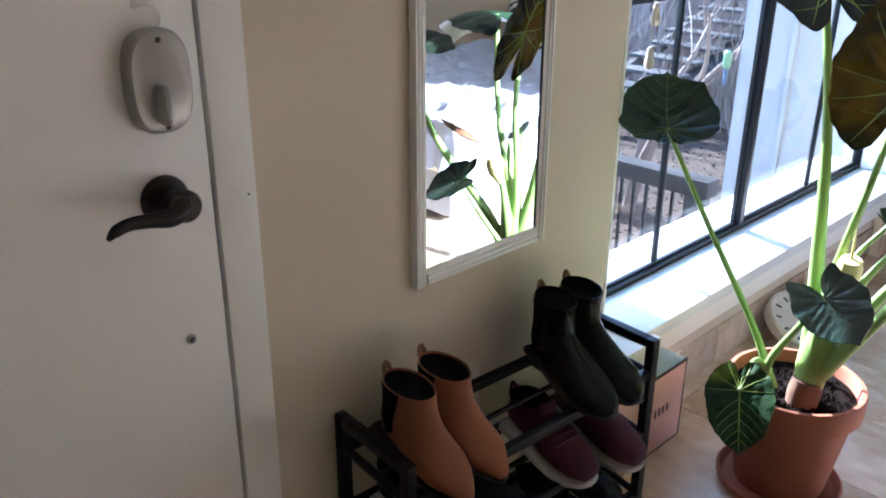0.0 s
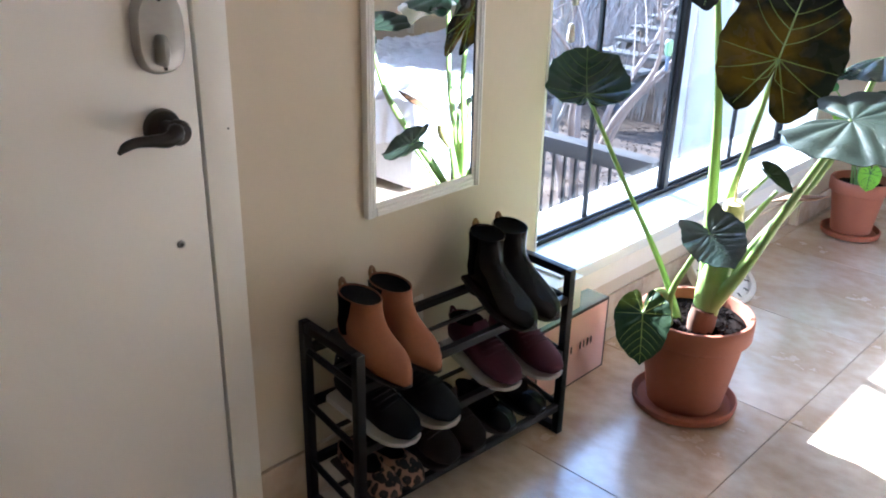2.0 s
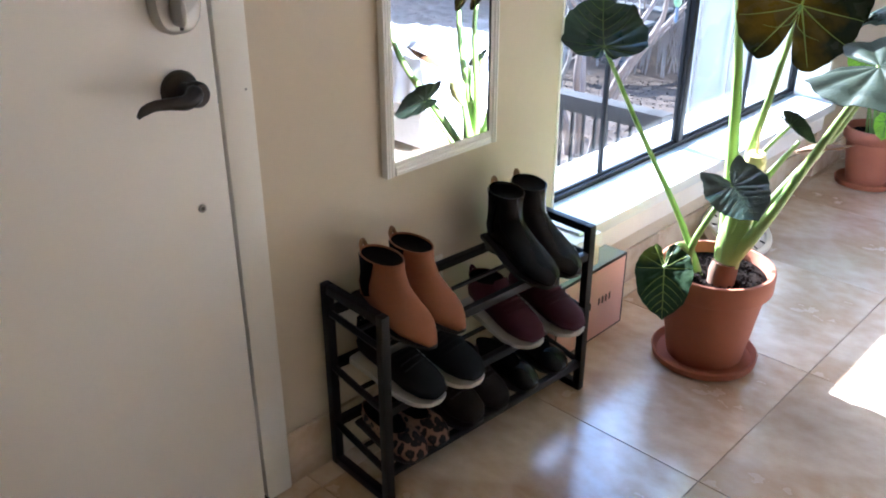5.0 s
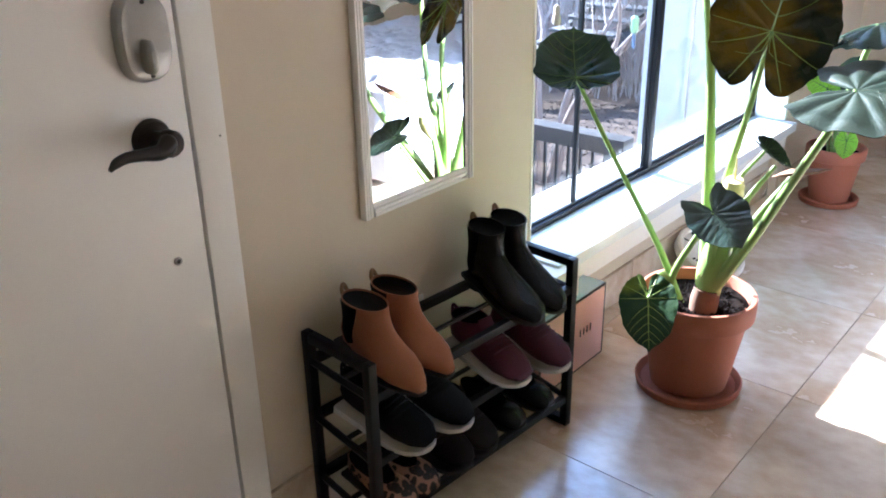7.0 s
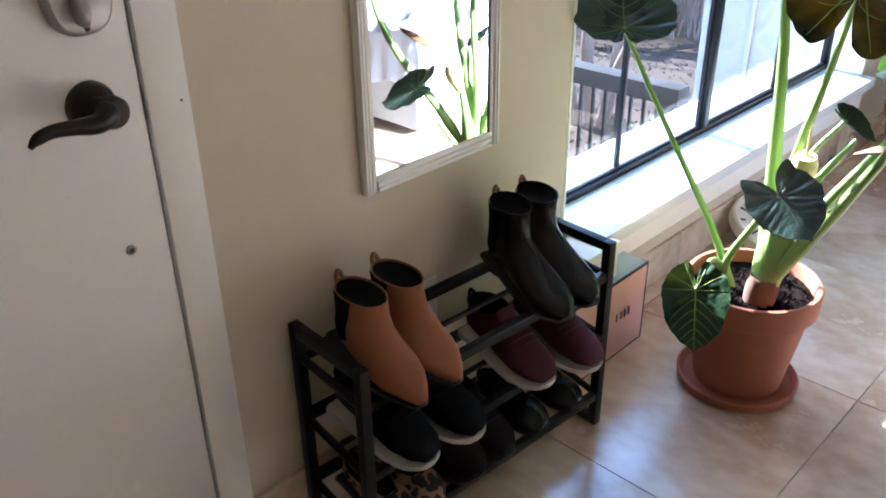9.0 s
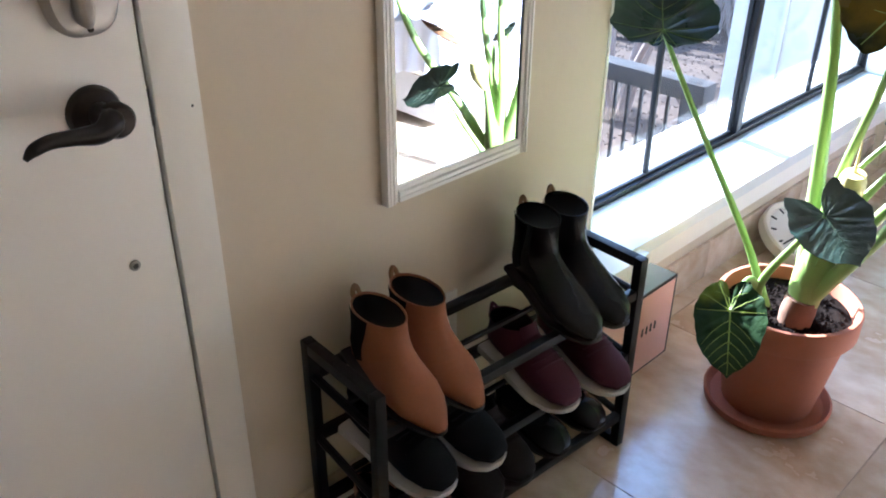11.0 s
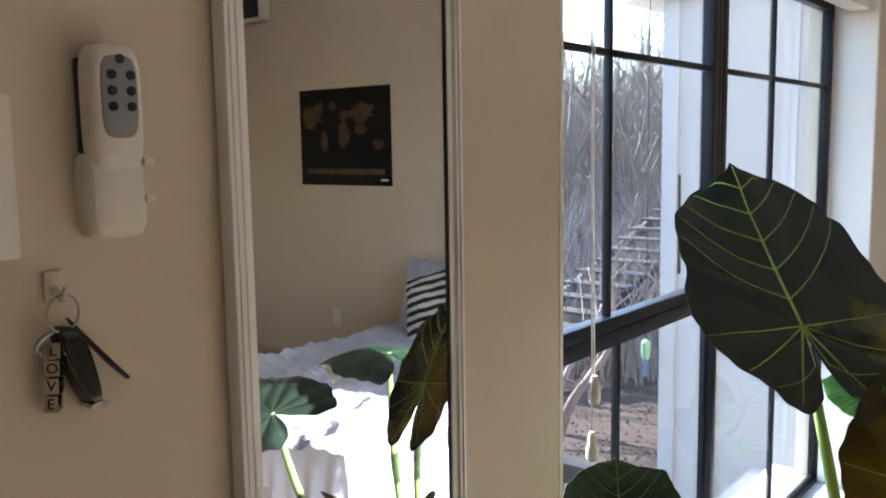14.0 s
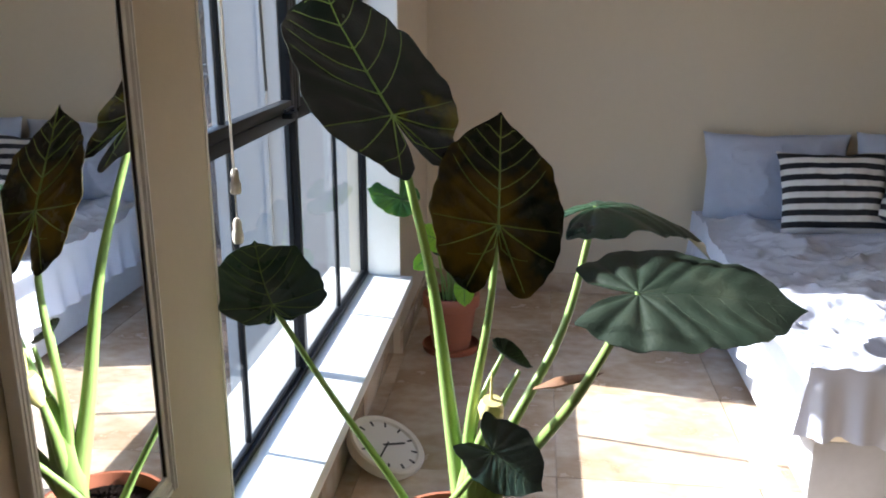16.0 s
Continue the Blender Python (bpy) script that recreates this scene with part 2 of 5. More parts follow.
def leafmat(name, dark, mid, patch, seed, cover=0.5, rough=0.26, thin=0.15, spec=0.6, blotch=None):
    """A waxy leaf: dark and mid green in soft fields, yellowed patches with ragged edges, a fine net of relief."""
    m, b = plain(name)
    nt = m.node_tree
    L = nt.links.new
    co, mp = nt.nodes.new("ShaderNodeTexCoord"), nt.nodes.new("ShaderNodeMapping")
    mp.inputs["Location"].default_value = (seed * 3.7, seed * 1.3, seed * 2.1)
    L(co.outputs["Object"], mp.inputs[0])
    n1, n2, n3, vo = (nt.nodes.new("ShaderNodeTex" + k) for k in ("Noise", "Noise", "Noise", "Voronoi"))
    for n, s, d in ((n1, 14, 5), (n2, 6.5, 7), (n3, 70, 4)):
        n.inputs["Scale"].default_value, n.inputs["Detail"].default_value = s, d
        L(mp.outputs[0], n.inputs[0])
    vo.feature = "DISTANCE_TO_EDGE"
    vo.inputs["Scale"].default_value = 95
    L(mp.outputs[0], vo.inputs[0])
    r1, r2 = nt.nodes.new("ShaderNodeMapRange"), nt.nodes.new("ShaderNodeMapRange")
    r1.inputs[1].default_value, r1.inputs[2].default_value = 0.36, 0.66
    r2.inputs[1].default_value, r2.inputs[2].default_value = 0.72 - 0.3 * cover, 0.86 - 0.3 * cover
    L(n1.outputs[0], r1.inputs[0]), L(n2.outputs[0], r2.inputs[0])
    mask = r2.outputs[0]
    if blotch:      # one larger yellowed spot of the leaf: (x, y, z, radius)
        d, w, r3, mx3 = (nt.nodes.new("ShaderNode" + k) for k in ("VectorMath", "Math", "MapRange", "Math"))
        d.operation, d.inputs[1].default_value = "DISTANCE", blotch[:3]
        w.operation, w.inputs[1].default_value = "MULTIPLY_ADD", blotch[3] * 2.2
        r3.inputs[1].default_value, r3.inputs[2].default_value = blotch[3] * 2.3, blotch[3] * 1.5
        mx3.operation = "MAXIMUM"
        L(co.outputs["Object"], d.inputs[0]), L(n1.outputs[0], w.inputs[0]), L(d.outputs["Value"], w.inputs[2]), L(w.outputs[0], r3.inputs[0])
        L(r3.outputs[0], mx3.inputs[0]), L(mask, mx3.inputs[1])
        mask = mx3.outputs[0]
    a, c = nt.nodes.new("ShaderNodeMix"), nt.nodes.new("ShaderNodeMix")
    a.data_type = c.data_type = "RGBA"
    a.inputs[6].default_value, a.inputs[7].default_value, c.inputs[7].default_value = (*dark, 1), (*mid, 1), (*patch, 1)
    L(r1.outputs[0], a.inputs[0]), L(a.outputs[2], c.inputs[6]), L(mask, c.inputs[0])
    L(c.outputs[2], b.inputs["Base Color"])
    rr = nt.nodes.new("ShaderNodeMapRange")
    rr.inputs[3].default_value, rr.inputs[4].default_value = rough * 0.8, rough * 1.4
    L(n1.outputs[0], rr.inputs[0]), L(rr.outputs[0], b.inputs["Roughness"])
    b.inputs["Specular IOR Level"].default_value = spec
    b1, b2 = nt.nodes.new("ShaderNodeBump"), nt.nodes.new("ShaderNodeBump")
    b1.inputs["Strength"].default_value, b1.inputs["Distance"].default_value = 0.18, 0.004
    b2.inputs["Strength"].default_value, b2.inputs["Distance"].default_value = 0.3, 0.006
    L(vo.outputs["Distance"], b1.inputs["Height"]), L(n1.outputs[0], b2.inputs["Height"]), L(b2.outputs[0], b1.inputs["Normal"]), L(b1.outputs[0], b.inputs["Normal"])
    tr, mx = nt.nodes.new("ShaderNodeBsdfTranslucent"), nt.nodes.new("ShaderNodeMixShader")
    mx.inputs[0].default_value = thin
    L(c.outputs[2], tr.inputs[0]), L(b.outputs[0], mx.inputs[1]), L(tr.outputs[0], mx.inputs[2]), L(mx.outputs[0], nt.nodes["Material Output"].inputs[0])
    return m


LEAF = leafmat("leaf_green", (0.012, 0.035, 0.022), (0.025, 0.06, 0.03), (0.07, 0.12, 0.02), 1, 0.3)
LEAFGLOSS = leafmat("leaf_glossy_green", (0.012, 0.034, 0.026), (0.025, 0.05, 0.038), (0.06, 0.09, 0.07), 7, 0.4, 0.3, 0.06, 0.9)
LEAFYOUNG = leafmat("leaf_young_green", (0.014, 0.042, 0.014), (0.03, 0.075, 0.018), (0.19, 0.24, 0.02), 4, 0.68, 0.45, thin=0.25, spec=0.25)
LEAFMID = leafmat("leaf_mid_green", (0.05, 0.16, 0.03), (0.09, 0.24, 0.04), (0.14, 0.3, 0.03), 5, 0.5, 0.4, 0.35)
LEAFOLD = leafmat("leaf_yellowing", (0.006, 0.014, 0.007), (0.02, 0.026, 0.008), (0.15, 0.1, 0.008), 2, 0.66, 0.24, 0.28, 0.3, (2.08, 0.55, 0.985, 0.12))
LEAFDARK = leafmat("leaf_black_green", (0.002, 0.0075, 0.004), (0.005, 0.016, 0.006), (0.24, 0.21, 0.012), 8, 0.45, 0.2, 0.06, 0.42, (2.28, 0.62, 1.135, 0.09))
LEAFPALE = leafmat("leaf_grey_green", (0.014, 0.024, 0.016), (0.024, 0.036, 0.025), (0.042, 0.056, 0.038), 6, 0.4, 0.42, 0.06, 0.35)


STRIPE = stripes("black_white_stripe", (0.015, 0.016, 0.022), (0.7, 0.68, 0.66), 1, 0.026)


def spots(name, ground, ring, middle, scale):
    """Leopard print: dark broken rings round brown cells on tan."""
    m, b = plain(name)
    nt = m.node_tree
    co, vo, no, ad, ramp = (nt.nodes.new(k) for k in ("ShaderNodeTexCoord", "ShaderNodeTexVoronoi", "ShaderNodeTexNoise", "ShaderNodeMath", "ShaderNodeValToRGB"))
    vo.inputs["Scale"].default_value, no.inputs["Scale"].default_value = scale, scale * 1.7
    ad.operation, ad.inputs[1].default_value = "MULTIPLY_ADD", 0.6
    nt.links.new(co.outputs["Object"], vo.inputs[0]), nt.links.new(co.outputs["Object"], no.inputs[0])
    nt.links.new(no.outputs[0], ad.inputs[0]), nt.links.new(vo.outputs[0], ad.inputs[2]), nt.links.new(ad.outputs[0], ramp.inputs[0])
    e = ramp.color_ramp.elements
    e[0].position, e[0].color = 0.0, (*middle, 1)
    e[1].position, e[1].color = 1.0, (*ground, 1)
    for p, c in ((0.4, middle), (0.44, ring), (0.78, ring), (0.81, ground)):
        x = e.new(p)
        x.color = (*c, 1)
    nt.links.new(ramp.outputs[0], b.inputs["Base Color"])
    b.inputs["Roughness"].default_value = 0.85
    return m


LEOPARD = spots("leopard_print", (0.26, 0.14, 0.09), (0.006, 0.005, 0.005), (0.06, 0.03, 0.02), 42)


# ---------------------------------------------------------------- mesh helpers
def mesh_of(bm, name, material, smooth=True):
    me = bpy.data.meshes.new(name)
    bm.normal_update()
    bm.to_mesh(me)
    bm.free()
    if material:
        me.materials.append(material)
    if smooth:
        for p in me.polygons:
            p.use_smooth = True
        me.set_sharp_from_angle(angle=radians(38))
    return me


def thing(name, label, category, at=(0, 0, 0), rz=0, group="", kind="", rx=0, ry=0):
    ob = new(name)
    ob.matrix_world = pose(*at, rx, ry, rz)
    return tagged(ob, label, category, group, kind)


def part(name, bm, material, parent, label="", kind=""):
    ob = new(name, mesh_of(bm, name, material))
    ob.parent = parent
    return tagged(ob, label, kind=kind)


def solo(name, bm, material, label, category, at=(0, 0, 0), rz=0, group="", kind="", rx=0, ry=0):
    ob = new(name, mesh_of(bm, name, material))
    ob.matrix_world = pose(*at, rx, ry, rz)
    return tagged(ob, label, category, group, kind)


def box(lo, hi, bevel=0.0, bm=None, m=None, seg=2):
    bm = bm or bmesh.new()
    c = [(a + b) / 2 for a, b in zip(lo, hi)]
    s = [abs(b - a) for a, b in zip(lo, hi)]
    t = bmesh.new()
    bmesh.ops.create_cube(t, size=1, matrix=Matrix.LocRotScale(c, None, s))
    if bevel:
        bmesh.ops.bevel(t, geom=t.edges[:], offset=min(bevel, min(s) * 0.45), segments=seg, profile=0.6, affect="EDGES")
    return merge(bm, t, m)


def merge(bm, t, m=None):
    """Adds the bmesh t to bm."""
    if m is not None:
        bmesh.ops.transform(t, matrix=m, verts=t.verts)
    me = bpy.data.meshes.new("tmp")
    t.to_mesh(me)
    t.free()
    bm.from_mesh(me)
    bpy.data.meshes.remove(me)
    return bm


def lathe(profile, n=40, bm=None, m=None):
    """A turned body from (radius, height) pairs, round z."""
    t = bmesh.new()
    rings = []
    for r, z in profile:
        if r < 1e-5:
            rings.append([t.verts.new((0, 0, z))])
        else:
            rings.append([t.verts.new((r * math.cos(2 * math.pi * i / n), r * math.sin(2 * math.pi * i / n), z)) for i in range(n)])
    for a, b in zip(rings, rings[1:]):
        for i in range(n):
            j = (i + 1) % n
            f = [a[i % len(a)], a[j % len(a)], b[j % len(b)], b[i % len(b)]]
            f = list(dict.fromkeys(f))
            if len(f) > 2:
                t.faces.new(f)
    bmesh.ops.recalc_face_normals(t, faces=t.faces)
    return merge(bm or bmesh.new(), t, m)


def spline(pts, n=8):
    """Points along a smooth curve through the given ones (Catmull-Rom)."""
    p = [Vector(q) for q in pts]
    p = [p[0] * 2 - p[1]] + p + [p[-1] * 2 - p[-2]]
    out = []
    for i in range(1, len(p) - 2):
        for k in range(n):
            t = k / n
            out.append(0.5 * ((2 * p[i]) + (p[i + 1] - p[i - 1]) * t + (2 * p[i - 1] - 5 * p[i] + 4 * p[i + 1] - p[i + 2]) * t * t
                              + (3 * p[i] - p[i - 1] - 3 * p[i + 1] + p[i + 2]) * t ** 3))
    return out + [p[-2]]


def tube(pts, radii, n=8, bm=None, flat=1.0, smooth=6):
    """A tapering round (or flattened) rod along a curve."""
    path = spline(pts, smooth) if smooth else [Vector(q) for q in pts]
    k = len(path)
    rr = np.interp(np.linspace(0, 1, k), np.linspace(0, 1, len(radii)), radii)
    t = bm or bmesh.new()
    up = Vector((0, 0, 1))
    rings = []
    side = None
    for i, q in enumerate(path):
        d = (path[min(i + 1, k - 1)] - path[max(i - 1, 0)]).normalized()
        if side is None:
            side = d.cross(up if abs(d.z) < 0.9 else Vector((1, 0, 0))).normalized()
        side = (side - d * side.dot(d)).normalized()
        other = d.cross(side)
        rings.append([t.verts.new(q + float(rr[i]) * (side * math.cos(a) + other * flat * math.sin(a))) for a in (2 * math.pi * j / n for j in range(n))])
    for a, b in zip(rings, rings[1:]):
        for j in range(n):
            t.faces.new((a[j], a[(j + 1) % n], b[(j + 1) % n], b[j]))
    t.faces.new(rings[0][::-1])
    t.faces.new(rings[-1])
    return t


def sheet(f, nu, nv, thick=0.0, bm=None, close_u=False):
    """A surface f(u, v), u and v from 0 to 1, with a thickness where one is given."""
    t = bmesh.new()
    g = [[t.verts.new(f(i / nu, j / nv)) for j in range(nv + 1)] for i in range(nu if close_u else nu + 1)]
    for i in range(nu):
        for j in range(nv):
            a, b = g[i], g[(i + 1) % len(g)]
            t.faces.new((a[j], b[j], b[j + 1], a[j + 1]))
    bmesh.ops.remove_doubles(t, verts=t.verts, dist=1e-6)
    if thick:
        bmesh.ops.solidify(t, geom=t.faces[:], thickness=thick)
    bmesh.ops.recalc_face_normals(t, faces=t.faces)
    return merge(bm or bmesh.new(), t)


# ---------------------------------------------------------------- structure
W, EAST, WEST, SOUTH, TOP = 1.008, 4.55, -1.2, -3.4, 2.75
WL, WR, WZ0, WZ1 = 1.857, 3.672, 0.341, 1.955      # window opening
DL, DR, DTOP = -0.01, 0.838, 2.04                   # door opening


def structure(name, bm, material, label):
    return solo(name, bm, material, label, "structure", kind="structure")


wall_n = bmesh.new()
for lo, hi in (((WEST - 0.15, W, 0), (DL, W + 0.16, TOP)), ((DL, W, DTOP), (DR, W + 0.16, TOP)), ((DR, W, 0), (WL, W + 0.16, TOP)),
               ((WL, W - 0.005, 0), (WR, W + 0.16, WZ0 - 0.03)), ((WL, W - 0.02, WZ1), (WR, W + 0.16, TOP)), ((WR, W - 0.044, 0), (EAST, W + 0.16, TOP))):
    box(lo, hi, bm=wall_n)
structure("wall_north", wall_n, WALL, "beige painted plaster wall with door and window")
structure("wall_east", box((EAST, SOUTH - 0.15, 0), (EAST + 0.15, W + 0.16, TOP)), WALL, "beige painted wall behind the bed")
structure("wall_south", box((WEST - 0.15, SOUTH - 0.15, 0), (EAST, SOUTH, TOP)), WALL, "plain beige painted wall")
structure("wall_west", box((WEST - 0.15, SOUTH, 0), (WEST, W, TOP)), WALL, "plain beige painted wall")
structure("ceiling", box((WEST - 0.15, SOUTH - 0.15, TOP), (EAST + 0.15, W + 0.16, TOP + 0.1)), CEIL, "plain off-white ceiling")
floor_ob = structure("floor", box((WEST - 0.15, SOUTH - 0.15, -0.12), (EAST + 0.15, W + 0.16, -0.004)), GROUT, "polished beige travertine tile floor")

# skirting of cut travertine
sk = structure("baseboard", box((DR + 0.0665, W - 0.011, 0.0), (WL, W, 0.133), 0.002), TRAV, "low travertine tile baseboard")
for a, b, y in ((WL + 0.002, 2.46, W - 0.005), (2.463, 3.06, W - 0.005), (3.063, WR - 0.001, W - 0.005)):
    part("tile", box((a, y - 0.011, 0.0), (b, y, 0.12), 0.002), TRAV, sk)
part("tile", box((WR, W - 0.055, 0.0), (EAST - 0.012, W - 0.044, 0.1), 0.002), TRAV, sk)
part("tile", box((EAST - 0.011, SOUTH, 0.0), (EAST, W - 0.056, 0.1), 0.002), TRAV, sk)

# ---------------------------------------------------------------- door
door = thing("door_1", "white painted flush entrance door, closed", "door", kind="structure")
part("leaf", box((DL + 0.003, 0.988, 0.012), (DR - 0.0085, 1.036, DTOP - 0.004), 0.003), DOORPAINT, door)
frame_b = bmesh.new()
for lo, hi in (((DR, 0.99, 0), (DR + 0.066, W, DTOP + 0.075)), ((DL - 0.072, 0.99, 0), (DL, W, DTOP + 0.075)), ((DL, 0.99, DTOP), (DR, W, DTOP + 0.075))):
    box(lo, hi, 0.005, bm=frame_b)
for lo, hi in (((DR - 0.001, W, 0), (DR + 0.02, W + 0.16, DTOP)), ((DL - 0.02, W, 0), (DL + 0.001, W + 0.16, DTOP)), ((DL, 1.04, 0.012), (DR, 1.16, DTOP))):
    box(lo, hi, bm=frame_b)
part("door_frame", frame_b, TRIM, door, "white painted flat casing, scuffed")
# black strip set into the door gap to paint its shade
part("gap_shade", box((DR - 0.008, 1.012, 0.015), (DR - 0.0012, 1.036, DTOP - 0.004)), ELASTIC, door, "black strip standing in for the shade in the door gap")
part("threshold", box((DL, 0.965, 0.0), (DR, 1.05, 0.014), 0.004), BRONZE, door, "dark metal threshold strip")
lever = part("door_handle", lathe([(0, 0.0), (0.034, 0.0), (0.034, 0.006), (0.031, 0.012), (0.024, 0.014), (0, 0.014)], 36,
                                  m=pose(0.757, 0.988, 0.951, 90)), BRONZE, door, "dark bronze lever handle")
part("lever", tube([(0.757, 0.985, 0.951), (0.761, 0.958, 0.951), (0.757, 0.94, 0.95), (0.738, 0.934, 0.944), (0.71, 0.932, 0.9475), (0.682, 0.932, 0.95), (0.662, 0.931, 0.946), (0.65, 0.931, 0.937)],
                   [0.014, 0.014, 0.015, 0.012, 0.009, 0.008, 0.0075, 0.003], 12, flat=1.15), BRONZE, lever)
part("knob_boss", lathe([(0, 0), (0.022, 0), (0.022, 0.012), (0.018, 0.018), (0, 0.02)], 24, m=pose(0.768, 0.957, 0.948, 90)), BRONZE, lever)


def stadium(rx, rz, n=48, p=2.6):
    return [(rx * abs(math.cos(a)) ** (2 / p) * (1 if math.cos(a) > 0 else -1), rz * abs(math.sin(a)) ** (2 / p) * (1 if math.sin(a) > 0 else -1)) for a in (2 * math.pi * i / n for i in range(n))]


def slab(outline, y0, y1, inset=0.004):
    """An outline in x and z pulled out along y, with a rounded front edge at y1."""
    t = bmesh.new()
    cx, cz = sum(p[0] for p in outline) / len(outline), sum(p[1] for p in outline) / len(outline)
    def ring(k, y):
        return [t.verts.new((cx + (x - cx) * k, y, cz + (z - cz) * k)) for x, z in outline]
    size = max(abs(x - cx) for x, z in outline)
    d = 1 - inset / size
    ym = y1 + (y0 - y1) * 0.35
    rings = [ring(1, y0), ring(1, ym), ring((1 + d) / 2 + 0.003, y1 + (y0 - y1) * 0.1), ring(d, y1)]
    for a, b in zip(rings, rings[1:]):
        for i in range(len(a)):
            t.faces.new((a[i], a[(i + 1) % len(a)], b[(i + 1) % len(b)], b[i]))
    t.faces.new(rings[-1])
    t.faces.new(rings[0][::-1])
    bmesh.ops.recalc_face_normals(t, faces=t.faces)
    return t


bolt = part("deadbolt", slab([(0.764 + x, 1.112 + z) for x, z in stadium(0.043, 0.067, 48, 2.9)], 0.988, 0.963, 0.004), NICKEL, door, "brushed nickel oval deadbolt plate")
part("thumb_turn", slab([(0.756 + x, 1.086 + z) for x, z in stadium(0.0085, 0.026, 24)], 0.962, 0.936, 0.004), NICKEL, bolt)
for z in (1.055, 1.166):
    part("screw", lathe([(0, 0), (0.004, 0), (0.003, 0.002), (0, 0.002)], 12, m=pose(0.764, 0.963, z, 90)), BRONZE, bolt)
part("latch_plate", box((DR - 0.0065, 0.996, 0.91), (DR - 0.0035, 1.011, 0.96), 0.001), BRONZE, door, "worn dark latch plate")
hole = part("screw_hole", lathe([(0, 0), (0.0075, 0), (0.0075, 0.003), (0.004, 0.004), (0.004, -0.004), (0, -0.004)], 18, m=pose(0.7705, 0.988, 0.731, 90)), NICKEL, door, "small metal bushing")
part("plug", lathe([(0, 0), (0.0042, 0), (0, 0.001)], 14, m=pose(0.7705, 0.9845, 0.731, 90)), INK, hole)

tag_ob = thing("door_plaque", "terracotta-coloured plaque on the door casing", "plaque")
part("board", box((0.845, 0.978, 1.342), (0.897, 0.99, 1.52), 0.003), TERRA, tag_ob)
part("groove", box((0.845, 0.9772, 1.382), (0.897, 0.9785, 1.385)), INK, tag_ob)
for z in (1.318, 0.926):
    part("nail_hole", lathe([(0, 0.0), (0.002, 0.0), (0, 0.0006)], 10, m=pose(0.889, 0.99, z, 90)), INK, door)
loop = thing("wire_loop", "white plastic wire loop on the door", "hook")
part("wire", tube([(0.78, 0.986, 1.18), (0.782, 0.985, 1.193), (0.772, 0.984, 1.204), (0.759, 0.984, 1.206), (0.747, 0.985, 1.204), (0.749, 0.985, 1.214), (0.762, 0.986, 1.22)], [0.0013], 6), WHITEPLASTIC, loop)

# ---------------------------------------------------------------- window
win = thing("window_1", "black metal grid window with upper casements and fixed lower panes", "window", kind="structure")
FY0, FY1 = 1.092, 1.122
MX, TZ = 2.715, 1.116                               # mullion, transom


def bar(name, lo, hi, parent=win, material=WINFRAME, label=""):
    return part(name, box(lo, hi, 0.003), material, parent, label)


bar("window_frame", (WL, FY0, WZ0), (WR, FY1, WZ0 + 0.02))
bar("window_frame", (WL, FY0, WZ1 - 0.03), (WR, FY1, WZ1))
bar("window_frame", (WL, FY0, WZ0 + 0.02), (WL + 0.02, FY1, WZ1 - 0.03))
bar("window_frame", (WR - 0.016, FY0, WZ0 + 0.02), (WR, FY1, WZ1 - 0.03))
bar("mullion", (MX - 0.015, FY0 - 0.003, WZ0 + 0.02), (MX + 0.015, FY1, WZ1 - 0.03))
bar("transom", (WL + 0.02, FY0 - 0.006, TZ - 0.016), (MX - 0.015, FY1, TZ + 0.016))
bar("transom", (MX + 0.015, FY0 - 0.006, TZ - 0.016), (WR - 0.016, FY1, TZ + 0.016))
for x0, x1, low_x, high_x in ((WL + 0.02, MX - 0.015, 2.245, 2.19), (MX + 0.015, WR - 0.016, 3.225, 3.125)):
    for z0, z1 in ((WZ0 + 0.02, TZ - 0.016), (TZ + 0.016, WZ1 - 0.03)):
        upper = z0 > 1
        mx, y = (high_x, FY0 - 0.004) if upper else (low_x, FY0 + 0.012)
        wide, tall, deep = (0.03, 0.026, 0.03) if upper else (0.006, 0.007, 0.012)
        sash = part("sash", box((x0, y, z0), (x0 + wide, y + deep, z1), 0.003), WINFRAME, win)
        s = bmesh.new()
        for lo, hi in (((x1 - wide, y, z0), (x1, y + deep, z1)), ((x0 + wide, y, z0), (x1 - wide, y + deep, z0 + tall)), ((x0 + wide, y, z1 - tall), (x1 - wide, y + deep, z1))):
            box(lo, hi, 0.002, bm=s)
        part("sash_rail", s, WINFRAME, sash)
        g0 = y + deep * 0.5
        bar("muntin", (mx - 0.006, g0 - 0.007, z0 + tall), (mx + 0.006, g0 + 0.009, z1 - tall))
        if upper:
            bar("muntin", (x0 + wide, g0 - 0.006, 1.658), (mx - 0.006, g0 + 0.008, 1.672))
            bar("muntin", (mx + 0.006, g0 - 0.006, 1.658), (x1 - wide, g0 + 0.008, 1.672))
        g = part("pane", box((x0 + wide - 0.002, g0 - 0.002, z0 + tall - 0.002), (x1 - wide + 0.002, g0 + 0.002, z1 - tall + 0.002)), GLASS, win, "clear window glass")
        g.visible_shadow = False
